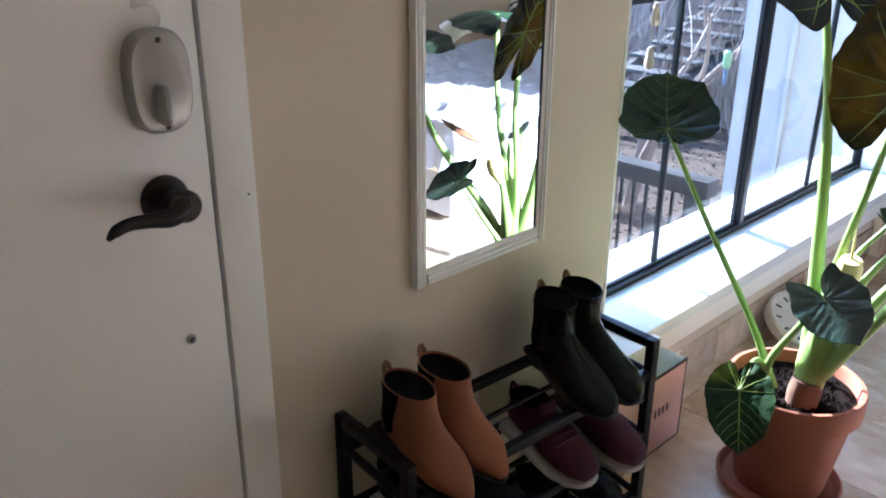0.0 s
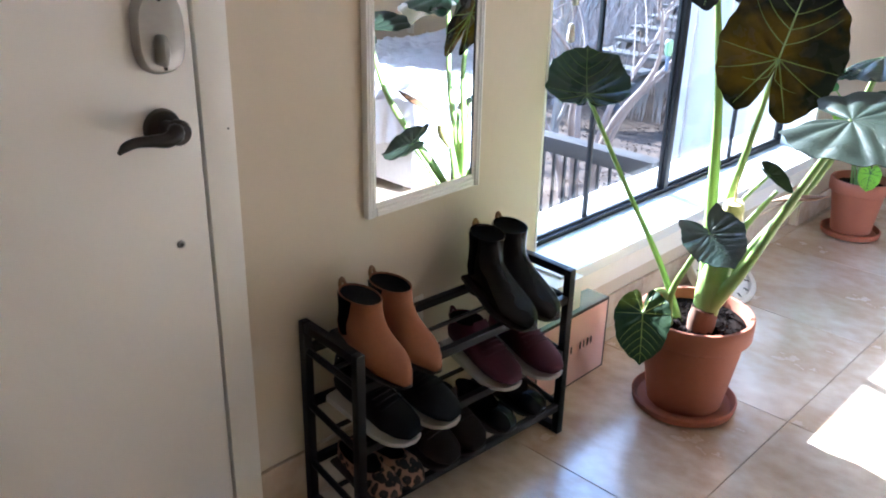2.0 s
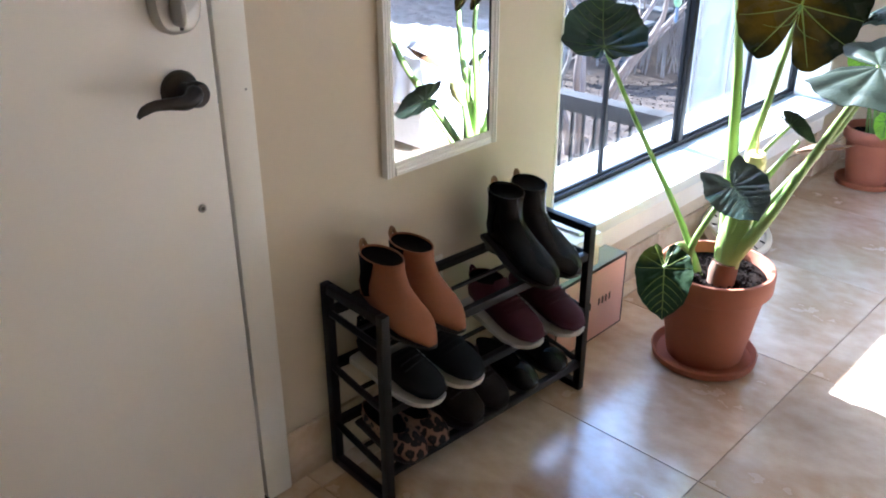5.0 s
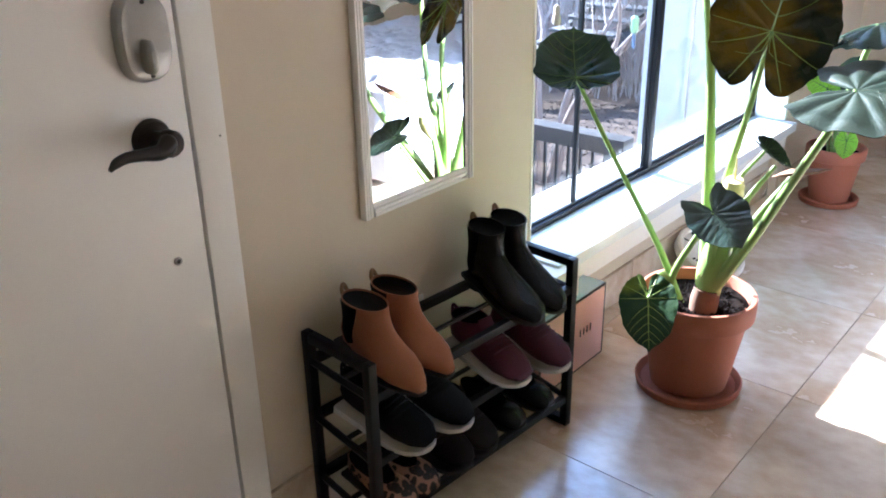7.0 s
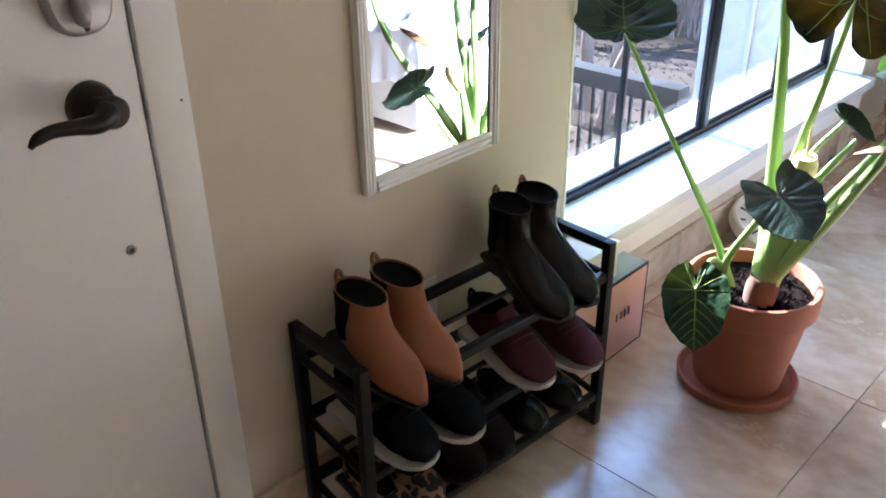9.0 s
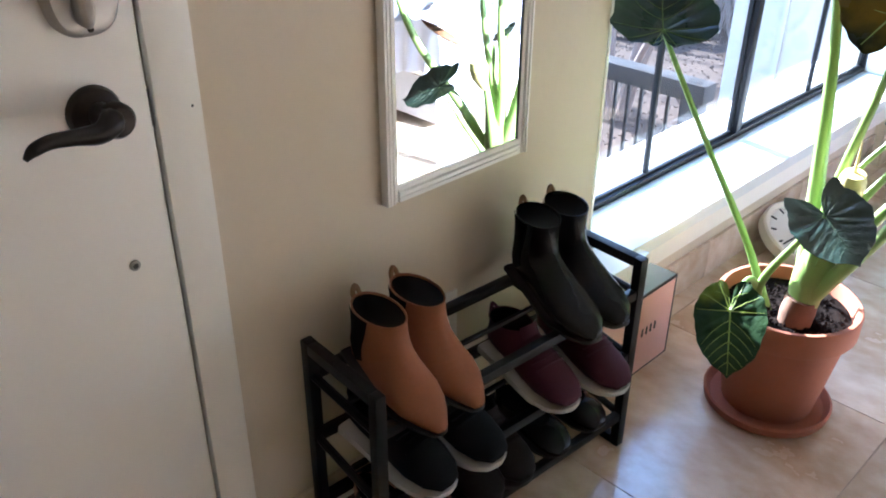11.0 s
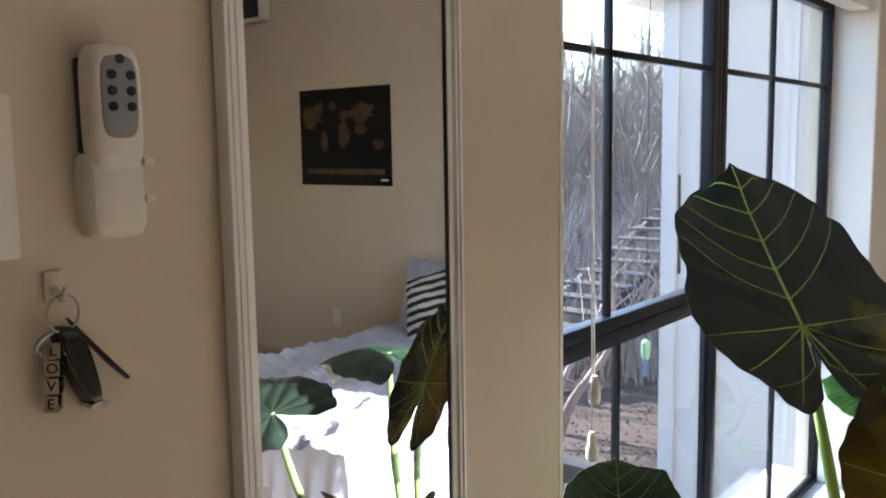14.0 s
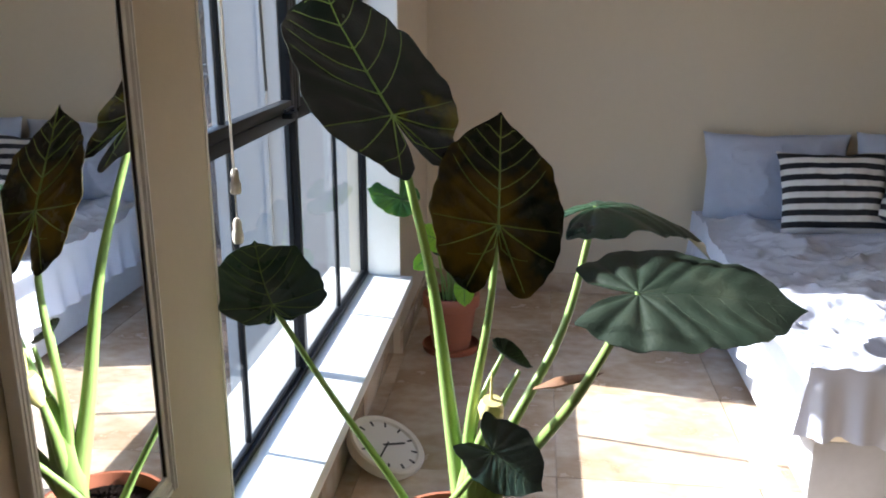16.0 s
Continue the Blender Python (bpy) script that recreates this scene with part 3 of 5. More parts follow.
# crank handles of the casements
for x in (2.6, 3.2):
    crank = bar("crank", (x - 0.03, FY0 - 0.034, TZ + 0.004), (x + 0.03, FY0 - 0.006, TZ + 0.02))
    part("crank_arm", tube([(x + 0.02, FY0 - 0.02, TZ + 0.018), (x, FY0 - 0.028, TZ + 0.032), (x - 0.05, FY0 - 0.022, TZ + 0.028)], [0.006, 0.005, 0.004], 8), WINFRAME, crank)
part("stay_arm", tube([(2.59, 1.13, 1.19), (2.605, 1.14, 1.42)], [0.004, 0.004], 8), WINFRAME, win, "steel casement stay")
part("window_sill", box((WL + 0.001, 0.908, WZ0 - 0.034), (WR - 0.001, FY0 + 0.02, WZ0 + 0.004), 0.006), SILLPAINT, win, "white painted deep sill, worn")
part("apron", box((WL + 0.02, 0.945, WZ0 - 0.125), (WR - 0.001, W - 0.004, WZ0 - 0.034), 0.004), TRIM, win)
part("jamb", box((WR - 0.01, 0.96, WZ0 + 0.004), (WR + 0.012, FY0 - 0.001, WZ1 + 0.01), 0.003), TRIM, win)
part("jamb", box((WL - 0.002, W - 0.002, WZ0 + 0.004), (WL + 0.008, FY0 - 0.001, WZ1 + 0.01), 0.002), TRIM, win)
part("head_board", box((WL, 0.98, WZ1 - 0.012), (WR - 0.011, FY0 - 0.001, WZ1 + 0.004), 0.002), TRIM, win)
part("outer_ledge", box((WL - 0.05, FY1, WZ0 - 0.06), (WR + 0.05, FY1 + 0.14, WZ0 + 0.012), 0.004), CONCRETE, win, "pale outer ledge")

# pull cords of a raised blind
blind = thing("window_blind", "raised white window blind with hanging pull cords", "blind")
part("headrail", box((WL + 0.02, 0.985, WZ1 - 0.06), (WR - 0.02, 1.045, WZ1 - 0.012), 0.004), WHITEPLASTIC, blind)
for x, y, z in ((1.93, 0.986, 1.092), (1.92, 0.984, 0.999)):
    part("cord", tube([(x + 0.012, 0.985, WZ1 - 0.05), (x + 0.004, y + 0.006, 1.6), (x, y, z)], [0.0013] * 3, 6, smooth=4), WHITEPLASTIC, blind)
    part("tassel", lathe([(0, 0.024), (0.005, 0.024), (0.008, 0.014), (0.0075, 0.002), (0.0105, -0.004), (0.0105, -0.018), (0.008, -0.024), (0, -0.024)], 20, m=pose(x, y, z)), WHITEPLASTIC, blind, "white plastic pull tassel")

# ---------------------------------------------------------------- mirror
MX0, MX1, MZ0, MZ1 = 1.223, 1.588, 0.659, 1.9
mir = thing("wall_mirror", "tall wall mirror in a moulded white frame", "mirror")
for name, lo, hi in (("stile", (MX0, 0.989, MZ0), (MX0 + 0.029, 1.006, MZ1)), ("stile", (MX1 - 0.022, 0.989, MZ0), (MX1, 1.006, MZ1)),
                     ("rail", (MX0 + 0.029, 0.989, MZ0), (MX1 - 0.022, 1.006, MZ0 + 0.029)), ("rail", (MX0 + 0.029, 0.989, MZ1 - 0.029), (MX1 - 0.022, 1.006, MZ1))):
    # beaded profile drawn out along the rail
    along, across = (0, 2) if name == "rail" else (2, 0)
    t, ends = bmesh.new(), []
    prof = [(0.0, 1.006), (0.0, 0.991), (0.04, 0.989), (0.2, 0.989), (0.22, 0.9875), (0.32, 0.9875), (0.35, 0.9905), (0.5, 0.9905), (0.53, 0.9888), (0.63, 0.9888), (0.7, 0.9935), (0.76, 0.9942), (0.9, 0.9945), (1.0, 0.9955), (1.0, 1.006)]
    if hi[across] > (1.4 if across == 0 else 1.2):
        prof = [(1 - k, d) for k, d in prof]
    for e_ in (lo[along], hi[along]):
        ring = []
        for k, d in prof:
            q = [0, d, 0]
            q[across], q[along] = lo[across] + (hi[across] - lo[across]) * k, e_
            ring.append(t.verts.new(q))
        ends.append(ring)
    for i in range(len(prof)):
        j = (i + 1) % len(prof)
        t.faces.new((ends[0][i], ends[0][j], ends[1][j], ends[1][i]))
    t.faces.new(ends[0]), t.faces.new(ends[1][::-1])
    bmesh.ops.recalc_face_normals(t, faces=t.faces)
    part(name, t, MIRRORFRAME, mir)
part("mirror_glass", box((MX0 + 0.026, 0.9985, MZ0 + 0.029), (MX1 - 0.019, 1.003, MZ1 - 0.026)), MIRROR, mir, "silvered mirror glass")
part("glass_edge", box((MX1 - 0.0255, 0.9965, MZ0 + 0.03), (MX1 - 0.0222, 0.9984, MZ1 - 0.03)), INK, mir, "dark gap along the glass edge")

# ---------------------------------------------------------------- switch, remote, keys
sw = thing("light_switch", "almond plastic single light switch on the wall", "switch", at=(-0.008, 0, 0.0))
part("plate", box((0.958, 1.001, 1.409), (1.036, 1.008, 1.539), 0.003), WHITEPLASTIC, sw)
ins = part("insert", box((0.98, 0.999, 1.437), (1.014, 1.002, 1.51), 0.001), WHITEPLASTIC, sw)
part("slot", box((0.9905, 0.9985, 1.459), (1.0035, 0.9995, 1.489)), mat("shaded_almond_plastic", (0.42, 0.38, 0.32), 0.5), ins)
part("toggle", box((0.992, 0.985, 1.46), (1.002, 1.0, 1.478), 0.002), WHITEPLASTIC, sw)
for z in (1.443, 1.504):
    part("screw", lathe([(0, 0), (0.0032, 0), (0.0025, 0.0012), (0, 0.0012)], 12, m=pose(0.997, 0.999, z, 90)), WHITEPLASTIC, sw)
    part("screw_slot", box((-0.0026, -0.0016, -0.0004), (0.0026, -0.001, 0.0004), m=pose(0.997, 0.999, z, 0, 40)), DARKPLASTIC, sw)

rem = thing("remote_holder", "cream plastic wall holder for a fan remote", "holder", at=(-0.001, 0, 0.001))
part("cradle", slab([(1.107 + x, 1.455 + z) for x, z in stadium(0.0275, 0.037, 40, 5.5)], 1.008, 0.984, 0.005), WHITEPLASTIC, rem)
for z in (1.452, 1.484):
    part("clip", box((1.129, 0.98, z - 0.004), (1.138, 0.99, z + 0.002), 0.001), WHITEPLASTIC, rem)
part("back_plate", box((1.083, 0.998, 1.49), (1.131, 1.008, 1.57), 0.004), DARKPLASTIC, rem)
rmt = thing("fan_remote", "cream fan remote with a grey keypad", "remote control", at=(-0.001, 0, 0.001))
part("body", slab([(1.107 + x, 1.528 + z) for x, z in stadium(0.0238, 0.053, 40, 5)], 0.998, 0.977, 0.005), WHITEPLASTIC, rmt)
pad = part("keypad", slab([(1.107 + x, 1.537 + z) for x, z in stadium(0.0165, 0.034, 40, 4)], 0.978, 0.9755, 0.002), GREYPLASTIC, rmt)
for x, z in ((1.108, 1.568), (1.1, 1.555), (1.117, 1.555), (1.1, 1.542), (1.117, 1.542), (1.1, 1.529), (1.117, 1.529)):
    part("button", lathe([(0, 0), (0.0042, 0), (0.0038, 0.002), (0, 0.0025)], 14, m=pose(x, 0.9758, z, 90)), DARKPLASTIC, pad)

hk = thing("wall_hook", "clear adhesive wall hook", "hook", at=(-0.008, 0, -0.004))
CLEAR = mat("clear_cloudy_plastic", (0.62, 0.55, 0.44), 0.25, second=(0.56, 0.49, 0.38))
part("plate", box((1.053, 1.004, 1.374), (1.069, 1.008, 1.4), 0.002), CLEAR, hk)
part("peg", tube([(1.061, 1.004, 1.385), (1.061, 0.99, 1.378), (1.061, 0.985, 1.388)], [0.003, 0.003, 0.002], 8), CLEAR, hk)
keys = thing("key_bunch", "bunch of keys with a black car key on a ring", "keys", at=(-0.008, 0, -0.004))


def ring_mesh(c, r, wire, tilt, n=28):
    pts = [Vector((r * math.cos(a), 0, r * math.sin(a))) for a in (2 * math.pi * i / n for i in range(n + 1))]
    return tube([Vector(c) + Euler(tilt).to_matrix() @ p for p in pts], [wire], 6, smooth=0)


part("key_ring", ring_mesh((1.061, 0.992, 1.366), 0.0155, 0.0011, (0, 0, 0.2)), NICKEL, keys)
SHINYBLACK = mat("glossy_black_plastic", (0.006, 0.006, 0.007), 0.12, spec=0.6)
CHROME = mat("polished_chrome", (0.62, 0.6, 0.57), 0.15, 1.0)
lean = [(x * (1 + 6 * z) - 0.3 * z, z) for x, z in stadium(0.0105, 0.036, 36, 3)]
fob = part("car_key", slab([(1.073 + x, 1.318 + z) for x, z in lean], 1.004, 0.984, 0.003), SHINYBLACK, keys, "glossy black car key with a chrome end")
part("chrome_cap", slab([(1.0835 + x, 1.2845 + z) for x, z in stadium(0.009, 0.0035, 24, 2.4)], 1.003, 0.983, 0.001), CHROME, fob)
part("key_blade", tube([(1.067, 0.998, 1.36), (1.08, 0.998, 1.343), (1.1, 0.997, 1.318), (1.117, 0.997, 1.299)], [0.0022, 0.0045, 0.0052, 0.004], 8, flat=0.5), DARKPLASTIC, keys, "black plastic key")


def letter(ch, m, size, parent, material=INK):
    c = bpy.data.curves.new("letter", "FONT")
    c.body, c.size, c.align_x, c.align_y, c.extrude = ch, size, "CENTER", "CENTER", 0.0002
    c.materials.append(material)
    o = new("letter", c)
    o.parent, o.matrix_local = parent, m
    return o


for i, ch in enumerate("LOVE"):
    c_ = Vector((1.0545 - i * 0.0016, 0.996, 1.336 - i * 0.0145))
    bead = part("bead", box((-0.0062, -0.0062, -0.0068), (0.0062, 0.0062, 0.0068), 0.0012, m=Matrix.Translation(c_) @ pose(0, 0, 0, 0, 4, 45)), CHROME, keys, "steel letter bead")
    for turn in (-45, 45):
        letter(ch, Matrix.Translation(c_) @ pose(0, 0, 0, 0, 4, 0) @ pose(0, 0, 0, 0, 0, turn) @ pose(0, -0.0063, 0, 90), 0.012, bead)
part("shackle", tube([(1.043, 0.992, 1.331), (1.037, 0.992, 1.34), (1.042, 0.992, 1.348), (1.052, 0.992, 1.352)], [0.002], 8), NICKEL, keys)


def outlet(at, rz):
    o = thing("wall_outlet", "white duplex wall outlet", "outlet", at, rz, group="wall outlets")
    pl = part("plate", box((-0.035, -0.005, -0.057), (0.035, 0, 0.057), 0.002), WHITEPLASTIC, o)
    for z in (-0.02, 0.02):
        so = part("socket", slab([(x, z + q) for x, q in stadium(0.0165, 0.014, 24)], -0.004, -0.007, 0.002), WHITEPLASTIC, pl)
        for x in (-0.006, 0.006):
            part("slot", box((x - 0.001, -0.0076, z - 0.002), (x + 0.001, -0.0068, z + 0.007)), INK, o)
    return o


outlet((1.377, W, 0.351), 0)
outlet((EAST, 0.157, 0.367), -90)
outlet((EAST, -2.34, 0.39), -90)

# ---------------------------------------------------------------- shoe rack
RX0, RX1, RY0, RY1, RH, RB = 1.011, 1.684, 0.785, 0.996, 0.479, 0.021
TURN = Matrix.Translation((RX0, RY0, 0)) @ Matrix.Rotation(radians(-3.7), 4, "Z") @ Matrix.Translation((-RX0, -RY0, 0))   # set a little askew
rack = thing("shoe_rack", "black metal three-tier shoe rack against the wall", "shoe rack")
rack.matrix_world = TURN
for x in (RX0, RX1 - RB):
    for y in (RY0, RY1 - RB):
        part("leg", box((x, y, 0), (x + RB, y + RB, RH), 0.002), BLACKMETAL, rack)
    for z in (0.0, RH - RB):
        part("side_rail", box((x, RY0 + RB, z), (x + RB, RY1 - RB, z + RB), 0.002), BLACKMETAL, rack)
SHELF = ((0.082, 0.114), (0.243, 0.27), (0.398, 0.408))     # front and back rail heights
for zf, zb in SHELF:
    part("rail", box((RX0 + RB, RY0 + 0.002, zf - 0.01), (RX1 - RB, RY0 + 0.02, zf + 0.01), 0.002), BLACKMETAL, rack)
    part("rail", box((RX0 + RB, RY1 - 0.02, zb - 0.01), (RX1 - RB, RY1 - 0.002, zb + 0.01), 0.002), BLACKMETAL, rack)
    for k in (0.5,):
        y, z = RY0 + (RY1 - RY0) * k, zf + (zb - zf) * k
        part("rail", box((RX0 + RB, y - 0.005, z - 0.006), (RX1 - RB, y + 0.005, z + 0.002), 0.002), BLACKMETAL, rack)
    for x in (RX0 + 0.003, RX1 - RB + 0.003):
        part("shelf_bracket", tube([(x + 0.008, RY0 + 0.01, zf), (x + 0.008, RY1 - 0.01, zb)], [0.008, 0.008], 8, smooth=1), BLACKMETAL, rack)


# ---------------------------------------------------------------- shoes
# side profiles, as (y, z): sole or heel points, top points, and half widths, from toe to collar
LASTS = {
    "boot": ([(-0.268, 0.012), (-0.262, 0.008), (-0.235, 0.008), (-0.19, 0.008), (-0.14, 0.012), (-0.09, 0.02), (-0.045, 0.024), (-0.006, 0.03), (0.004, 0.055), (-0.002, 0.092), (-0.003, 0.132), (0.002, 0.168)],
        [(-0.268, 0.018), (-0.262, 0.03), (-0.24, 0.043), (-0.205, 0.054), (-0.172, 0.068), (-0.145, 0.083), (-0.123, 0.096), (-0.107, 0.108), (-0.103, 0.121), (-0.1, 0.136), (-0.099, 0.15), (-0.1, 0.163)],
        [0.0033, 0.0187, 0.0374, 0.0484, 0.0473, 0.0418, 0.0396, 0.0396, 0.0385, 0.0374, 0.0385, 0.0407]),
    "sneaker": ([(-0.2412, 0.03), (-0.2358, 0.02), (-0.2115, 0.014), (-0.171, 0.012), (-0.126, 0.014), (-0.081, 0.018), (-0.0405, 0.02), (-0.0072, 0.026), (0.0018, 0.045), (0.0, 0.065), (0.0, 0.076), (0.0054, 0.088)],
        [(-0.2412, 0.034), (-0.2358, 0.044), (-0.216, 0.056), (-0.1845, 0.066), (-0.1548, 0.078), (-0.1305, 0.09), (-0.1125, 0.1), (-0.1035, 0.106), (-0.099, 0.109), (-0.0963, 0.11), (-0.0945, 0.108), (-0.0936, 0.104)],
        [0.0042, 0.0231, 0.0399, 0.0483, 0.0462, 0.041, 0.0389, 0.0378, 0.0368, 0.0357, 0.0368, 0.0378]),
    "flat": ([(-0.225, 0.012), (-0.2205, 0.008), (-0.2025, 0.007), (-0.171, 0.007), (-0.126, 0.008), (-0.081, 0.01), (-0.0405, 0.011), (-0.009, 0.014), (0.0, 0.024), (0.0, 0.034), (0.0009, 0.042), (0.0027, 0.048)],
        [(-0.225, 0.017), (-0.2205, 0.028), (-0.2052, 0.038), (-0.1872, 0.045), (-0.171, 0.049), (-0.1638, 0.05), (-0.1602, 0.05), (-0.1575, 0.05), (-0.1557, 0.05), (-0.1539, 0.049), (-0.153, 0.048), (-0.1521, 0.046)],
        [0.004, 0.02, 0.034, 0.042, 0.042, 0.038, 0.035, 0.034, 0.034, 0.034, 0.034, 0.034]),
    "low_boot": ([(-0.2291, 0.012), (-0.224, 0.008), (-0.2009, 0.008), (-0.1625, 0.008), (-0.1197, 0.012), (-0.0794, 0.02), (-0.0412, 0.024), (-0.0057, 0.03), (0.0038, 0.055), (-0.0019, 0.085), (-0.0029, 0.115), (0.0, 0.136)],
        [(-0.2291, 0.018), (-0.224, 0.028), (-0.2082, 0.038), (-0.19, 0.047), (-0.172, 0.058), (-0.155, 0.07), (-0.142, 0.083), (-0.132, 0.096), (-0.125, 0.109), (-0.12, 0.121), (-0.117, 0.132), (-0.116, 0.144)],
        [0.003, 0.0125, 0.027, 0.042, 0.0475, 0.0445, 0.0415, 0.0395, 0.0375, 0.036, 0.036, 0.037]),
}


def shoe(name, label, style, at, yaw, pitch, upper_mat, sole_mat, group, long=1.0):
    """A shoe with its heel at the origin and its toe towards -y, lofted from rings that turn from the toe up to the collar."""
    ob = thing(name, label, "shoe", at, yaw, group=group, rx=pitch)
    ob.matrix_world = ob.matrix_world @ Matrix.Diagonal((1, long, 1, 1))
    low, top, wide = LASTS[style]
    k = np.linspace(0, 1, len(low))
    boot, lift = style.endswith("boot"), 0.005 if style == "sneaker" else 0.0

    def skin(s, a, out=0.0):
        b = Vector((0, float(np.interp(s, k, [p[0] for p in low])), float(np.interp(s, k, [p[1] for p in low])) + lift))
        t = Vector((0, float(np.interp(s, k, [p[0] for p in top])), float(np.interp(s, k, [p[1] for p in top])) + lift * 0.6))
        w = float(np.interp(s, k, wide)) + out
        ax = t - b
        c, h = (b + t) / 2, ax.length / 2 + out
        u = ax.normalized() if ax.length > 1e-6 else Vector((0, 0, 1))
        square = 0.72 + 0.28 * min(1, max(0, (s - 0.55) / 0.3))      # boxier at the sole, rounder at the collar
        ca, sa = math.cos(a), math.sin(a)
        x = w * math.copysign(abs(sa) ** (square if ca < 0 else 0.9), sa)
        return c + u * (h * ca) + Vector((x, 0, 0))

    part("upper", sheet(lambda u, v: skin(v, 2 * math.pi * u), 28, 33, 0.0018, close_u=True), upper_mat, ob)
    # dark inside, just under the collar
    part("lining", sheet(lambda u, v: skin(0.985 - 0.02 * (1 - v), 2 * math.pi * u, -0.003).lerp((skin(0.96, 0) + skin(0.96, math.pi)) / 2, 1 - v), 24, 4, close_u=True), ELASTIC, ob, "dark fabric lining")
    if boot:
        for sgn in (-1, 1):
            part("elastic_gusset", sheet(lambda u, v: skin(0.62 + 0.375 * v, sgn * (math.pi * 0.56 + (u - 0.5) * (0.35 + 0.75 * v)), 0.0016), 8, 10, 0.0012), ELASTIC, ob, "black elastic side gusset")
        zt = low[-1][1] - 0.168
        part("pull_tab", tube([(-0.004, 0.002, 0.15 + zt), (-0.006, 0.006, 0.166 + zt), (0, 0.009, 0.177 + zt), (0.006, 0.006, 0.166 + zt), (0.004, 0.002, 0.15 + zt)], [0.0045], 8), PULLTAB, ob, "tan webbing pull tab")
        part("heel", sheet(lambda u, v: Vector((0.031 * math.copysign(abs(math.sin(6.2832 * u)) ** 0.6, math.sin(6.2832 * u)), -0.032 + 0.034 * math.copysign(abs(math.cos(6.2832 * u)) ** 0.7, math.cos(6.2832 * u)), 0.03 * v)), 24, 2, close_u=True), SOLEDARK, ob, "dark stacked heel")
    if style == "sneaker":
        for i in range(5):
            s = 0.33 + i * 0.045
            q = [skin(s, a, 0.0015) for a in (-0.75, -0.3, 0.0, 0.3, 0.75)]
            part("lace", tube(q, [0.0026] * 3, 6, smooth=3), upper_mat, ob)
        part("heel_tab", tube([skin(0.97, math.pi - 0.25), skin(0.97, math.pi) + Vector((0, 0.006, 0.012)), skin(0.97, math.pi + 0.25)], [0.004], 8), upper_mat, ob)
        part("tongue", sheet(lambda u, v: skin(0.56 + 0.02 * v, (u - 0.5) * 1.1, 0.001) + Vector((0, 0.012 * v, 0.018 * v)), 8, 3, 0.003), upper_mat, ob)
    length = -low[0][0]
    thick_heel, thick_toe = {"boot": (0.012, 0.008), "low_boot": (0.01, 0.007), "sneaker": (0.021, 0.013), "flat": (0.01, 0.007)}[style]

    def sole(u, v):
        s = u * 0.64
        y = float(np.interp(s, k, [p[0] for p in low]))
        w = float(np.interp(s, k, wide)) + (0.002 if style == "sneaker" else 0.001)
        f = -y / length
        hi = thick_heel + (thick_toe - thick_heel) * f
        rise = 0.012 * max(0, (f - 0.72) / 0.28) ** 2
        base_z = float(np.interp(s, k, [p[1] for p in low])) - thick_toe * 0.7 if boot else rise
        a = 2 * math.pi * v
        x = w * max(-1, min(1, 1.3 * math.cos(a)))
        return Vector((x, y, max(0.0, base_z) + hi * max(0, min(1, 0.5 + 0.85 * math.sin(a)))))
    so = sheet(sole, 26, 14)
    bmesh.ops.holes_fill(so, edges=[e for e in so.edges if e.is_boundary])
    part("sole", so, sole_mat, ob)
    return ob


def pair(name, label, style, heels, toe_dx, shelf, upper_mat, sole_mat, group, long=1.0):
    """Two shoes by their heels (x, y); they lie down the slope of the shelf."""
    zf, zb = SHELF[shelf]
    pitch = math.degrees(math.atan2(zb - zf, RY1 - RY0 - 0.02))
    for x, back in heels:
        along = back + 0.065 * (x - RX0)                 # distance from the front rail, as the rack stands askew
        z = zb + (zf - zb) * (RY1 - 0.012 - along) / (RY1 - RY0 - 0.024)
        shoe(name, label, style, (x, back, z + 0.005), math.degrees(math.atan2(toe_dx, 0.26)), pitch, upper_mat, sole_mat, group, long)


pair("ankle_boot", "tan suede ankle boot on the top shelf", "low_boot", ((1.122, 0.962), (1.208, 0.962)), -0.035, 2, TAN, SOLEDARK, "tan ankle boots", 1.08)
pair("ankle_boot", "black leather chelsea boot on the top shelf", "boot", ((1.535, 0.95), (1.613, 0.944)), -0.075, 2, BLACKLEATHER, SOLEDARK, "black ankle boots", 0.97)
pair("sneaker", "burgundy knit sneaker with a white sole", "sneaker", ((1.46, 0.955), (1.575, 0.92)), -0.026, 1, BURGUNDY, SOLEWHITE, "burgundy sneakers")
pair("sneaker", "black knit sneaker with a white sole", "sneaker", ((1.102, 0.968), (1.212, 0.955)), 0.018, 1, BLACKKNIT, SOLEWHITE, "black sneakers")
pair("flat_shoe", "leopard print flat shoe on the bottom shelf", "flat", ((1.095, 0.955), (1.165, 0.955)), 0.0, 0, LEOPARD, SOLEDARK, "leopard flats", 0.86)
pair("loafer", "dark brown leather shoe on the bottom shelf", "sneaker", ((1.27, 0.955), (1.355, 0.95)), 0.0, 0, BROWNLEATHER, SOLEDARK, "brown shoes", 0.84)
pair("flat_shoe", "black flat shoe on the bottom shelf", "flat", ((1.475, 0.945), (1.59, 0.94)), 0.0, 0, BLACKLEATHER, SOLEDARK, "black flats", 0.88)

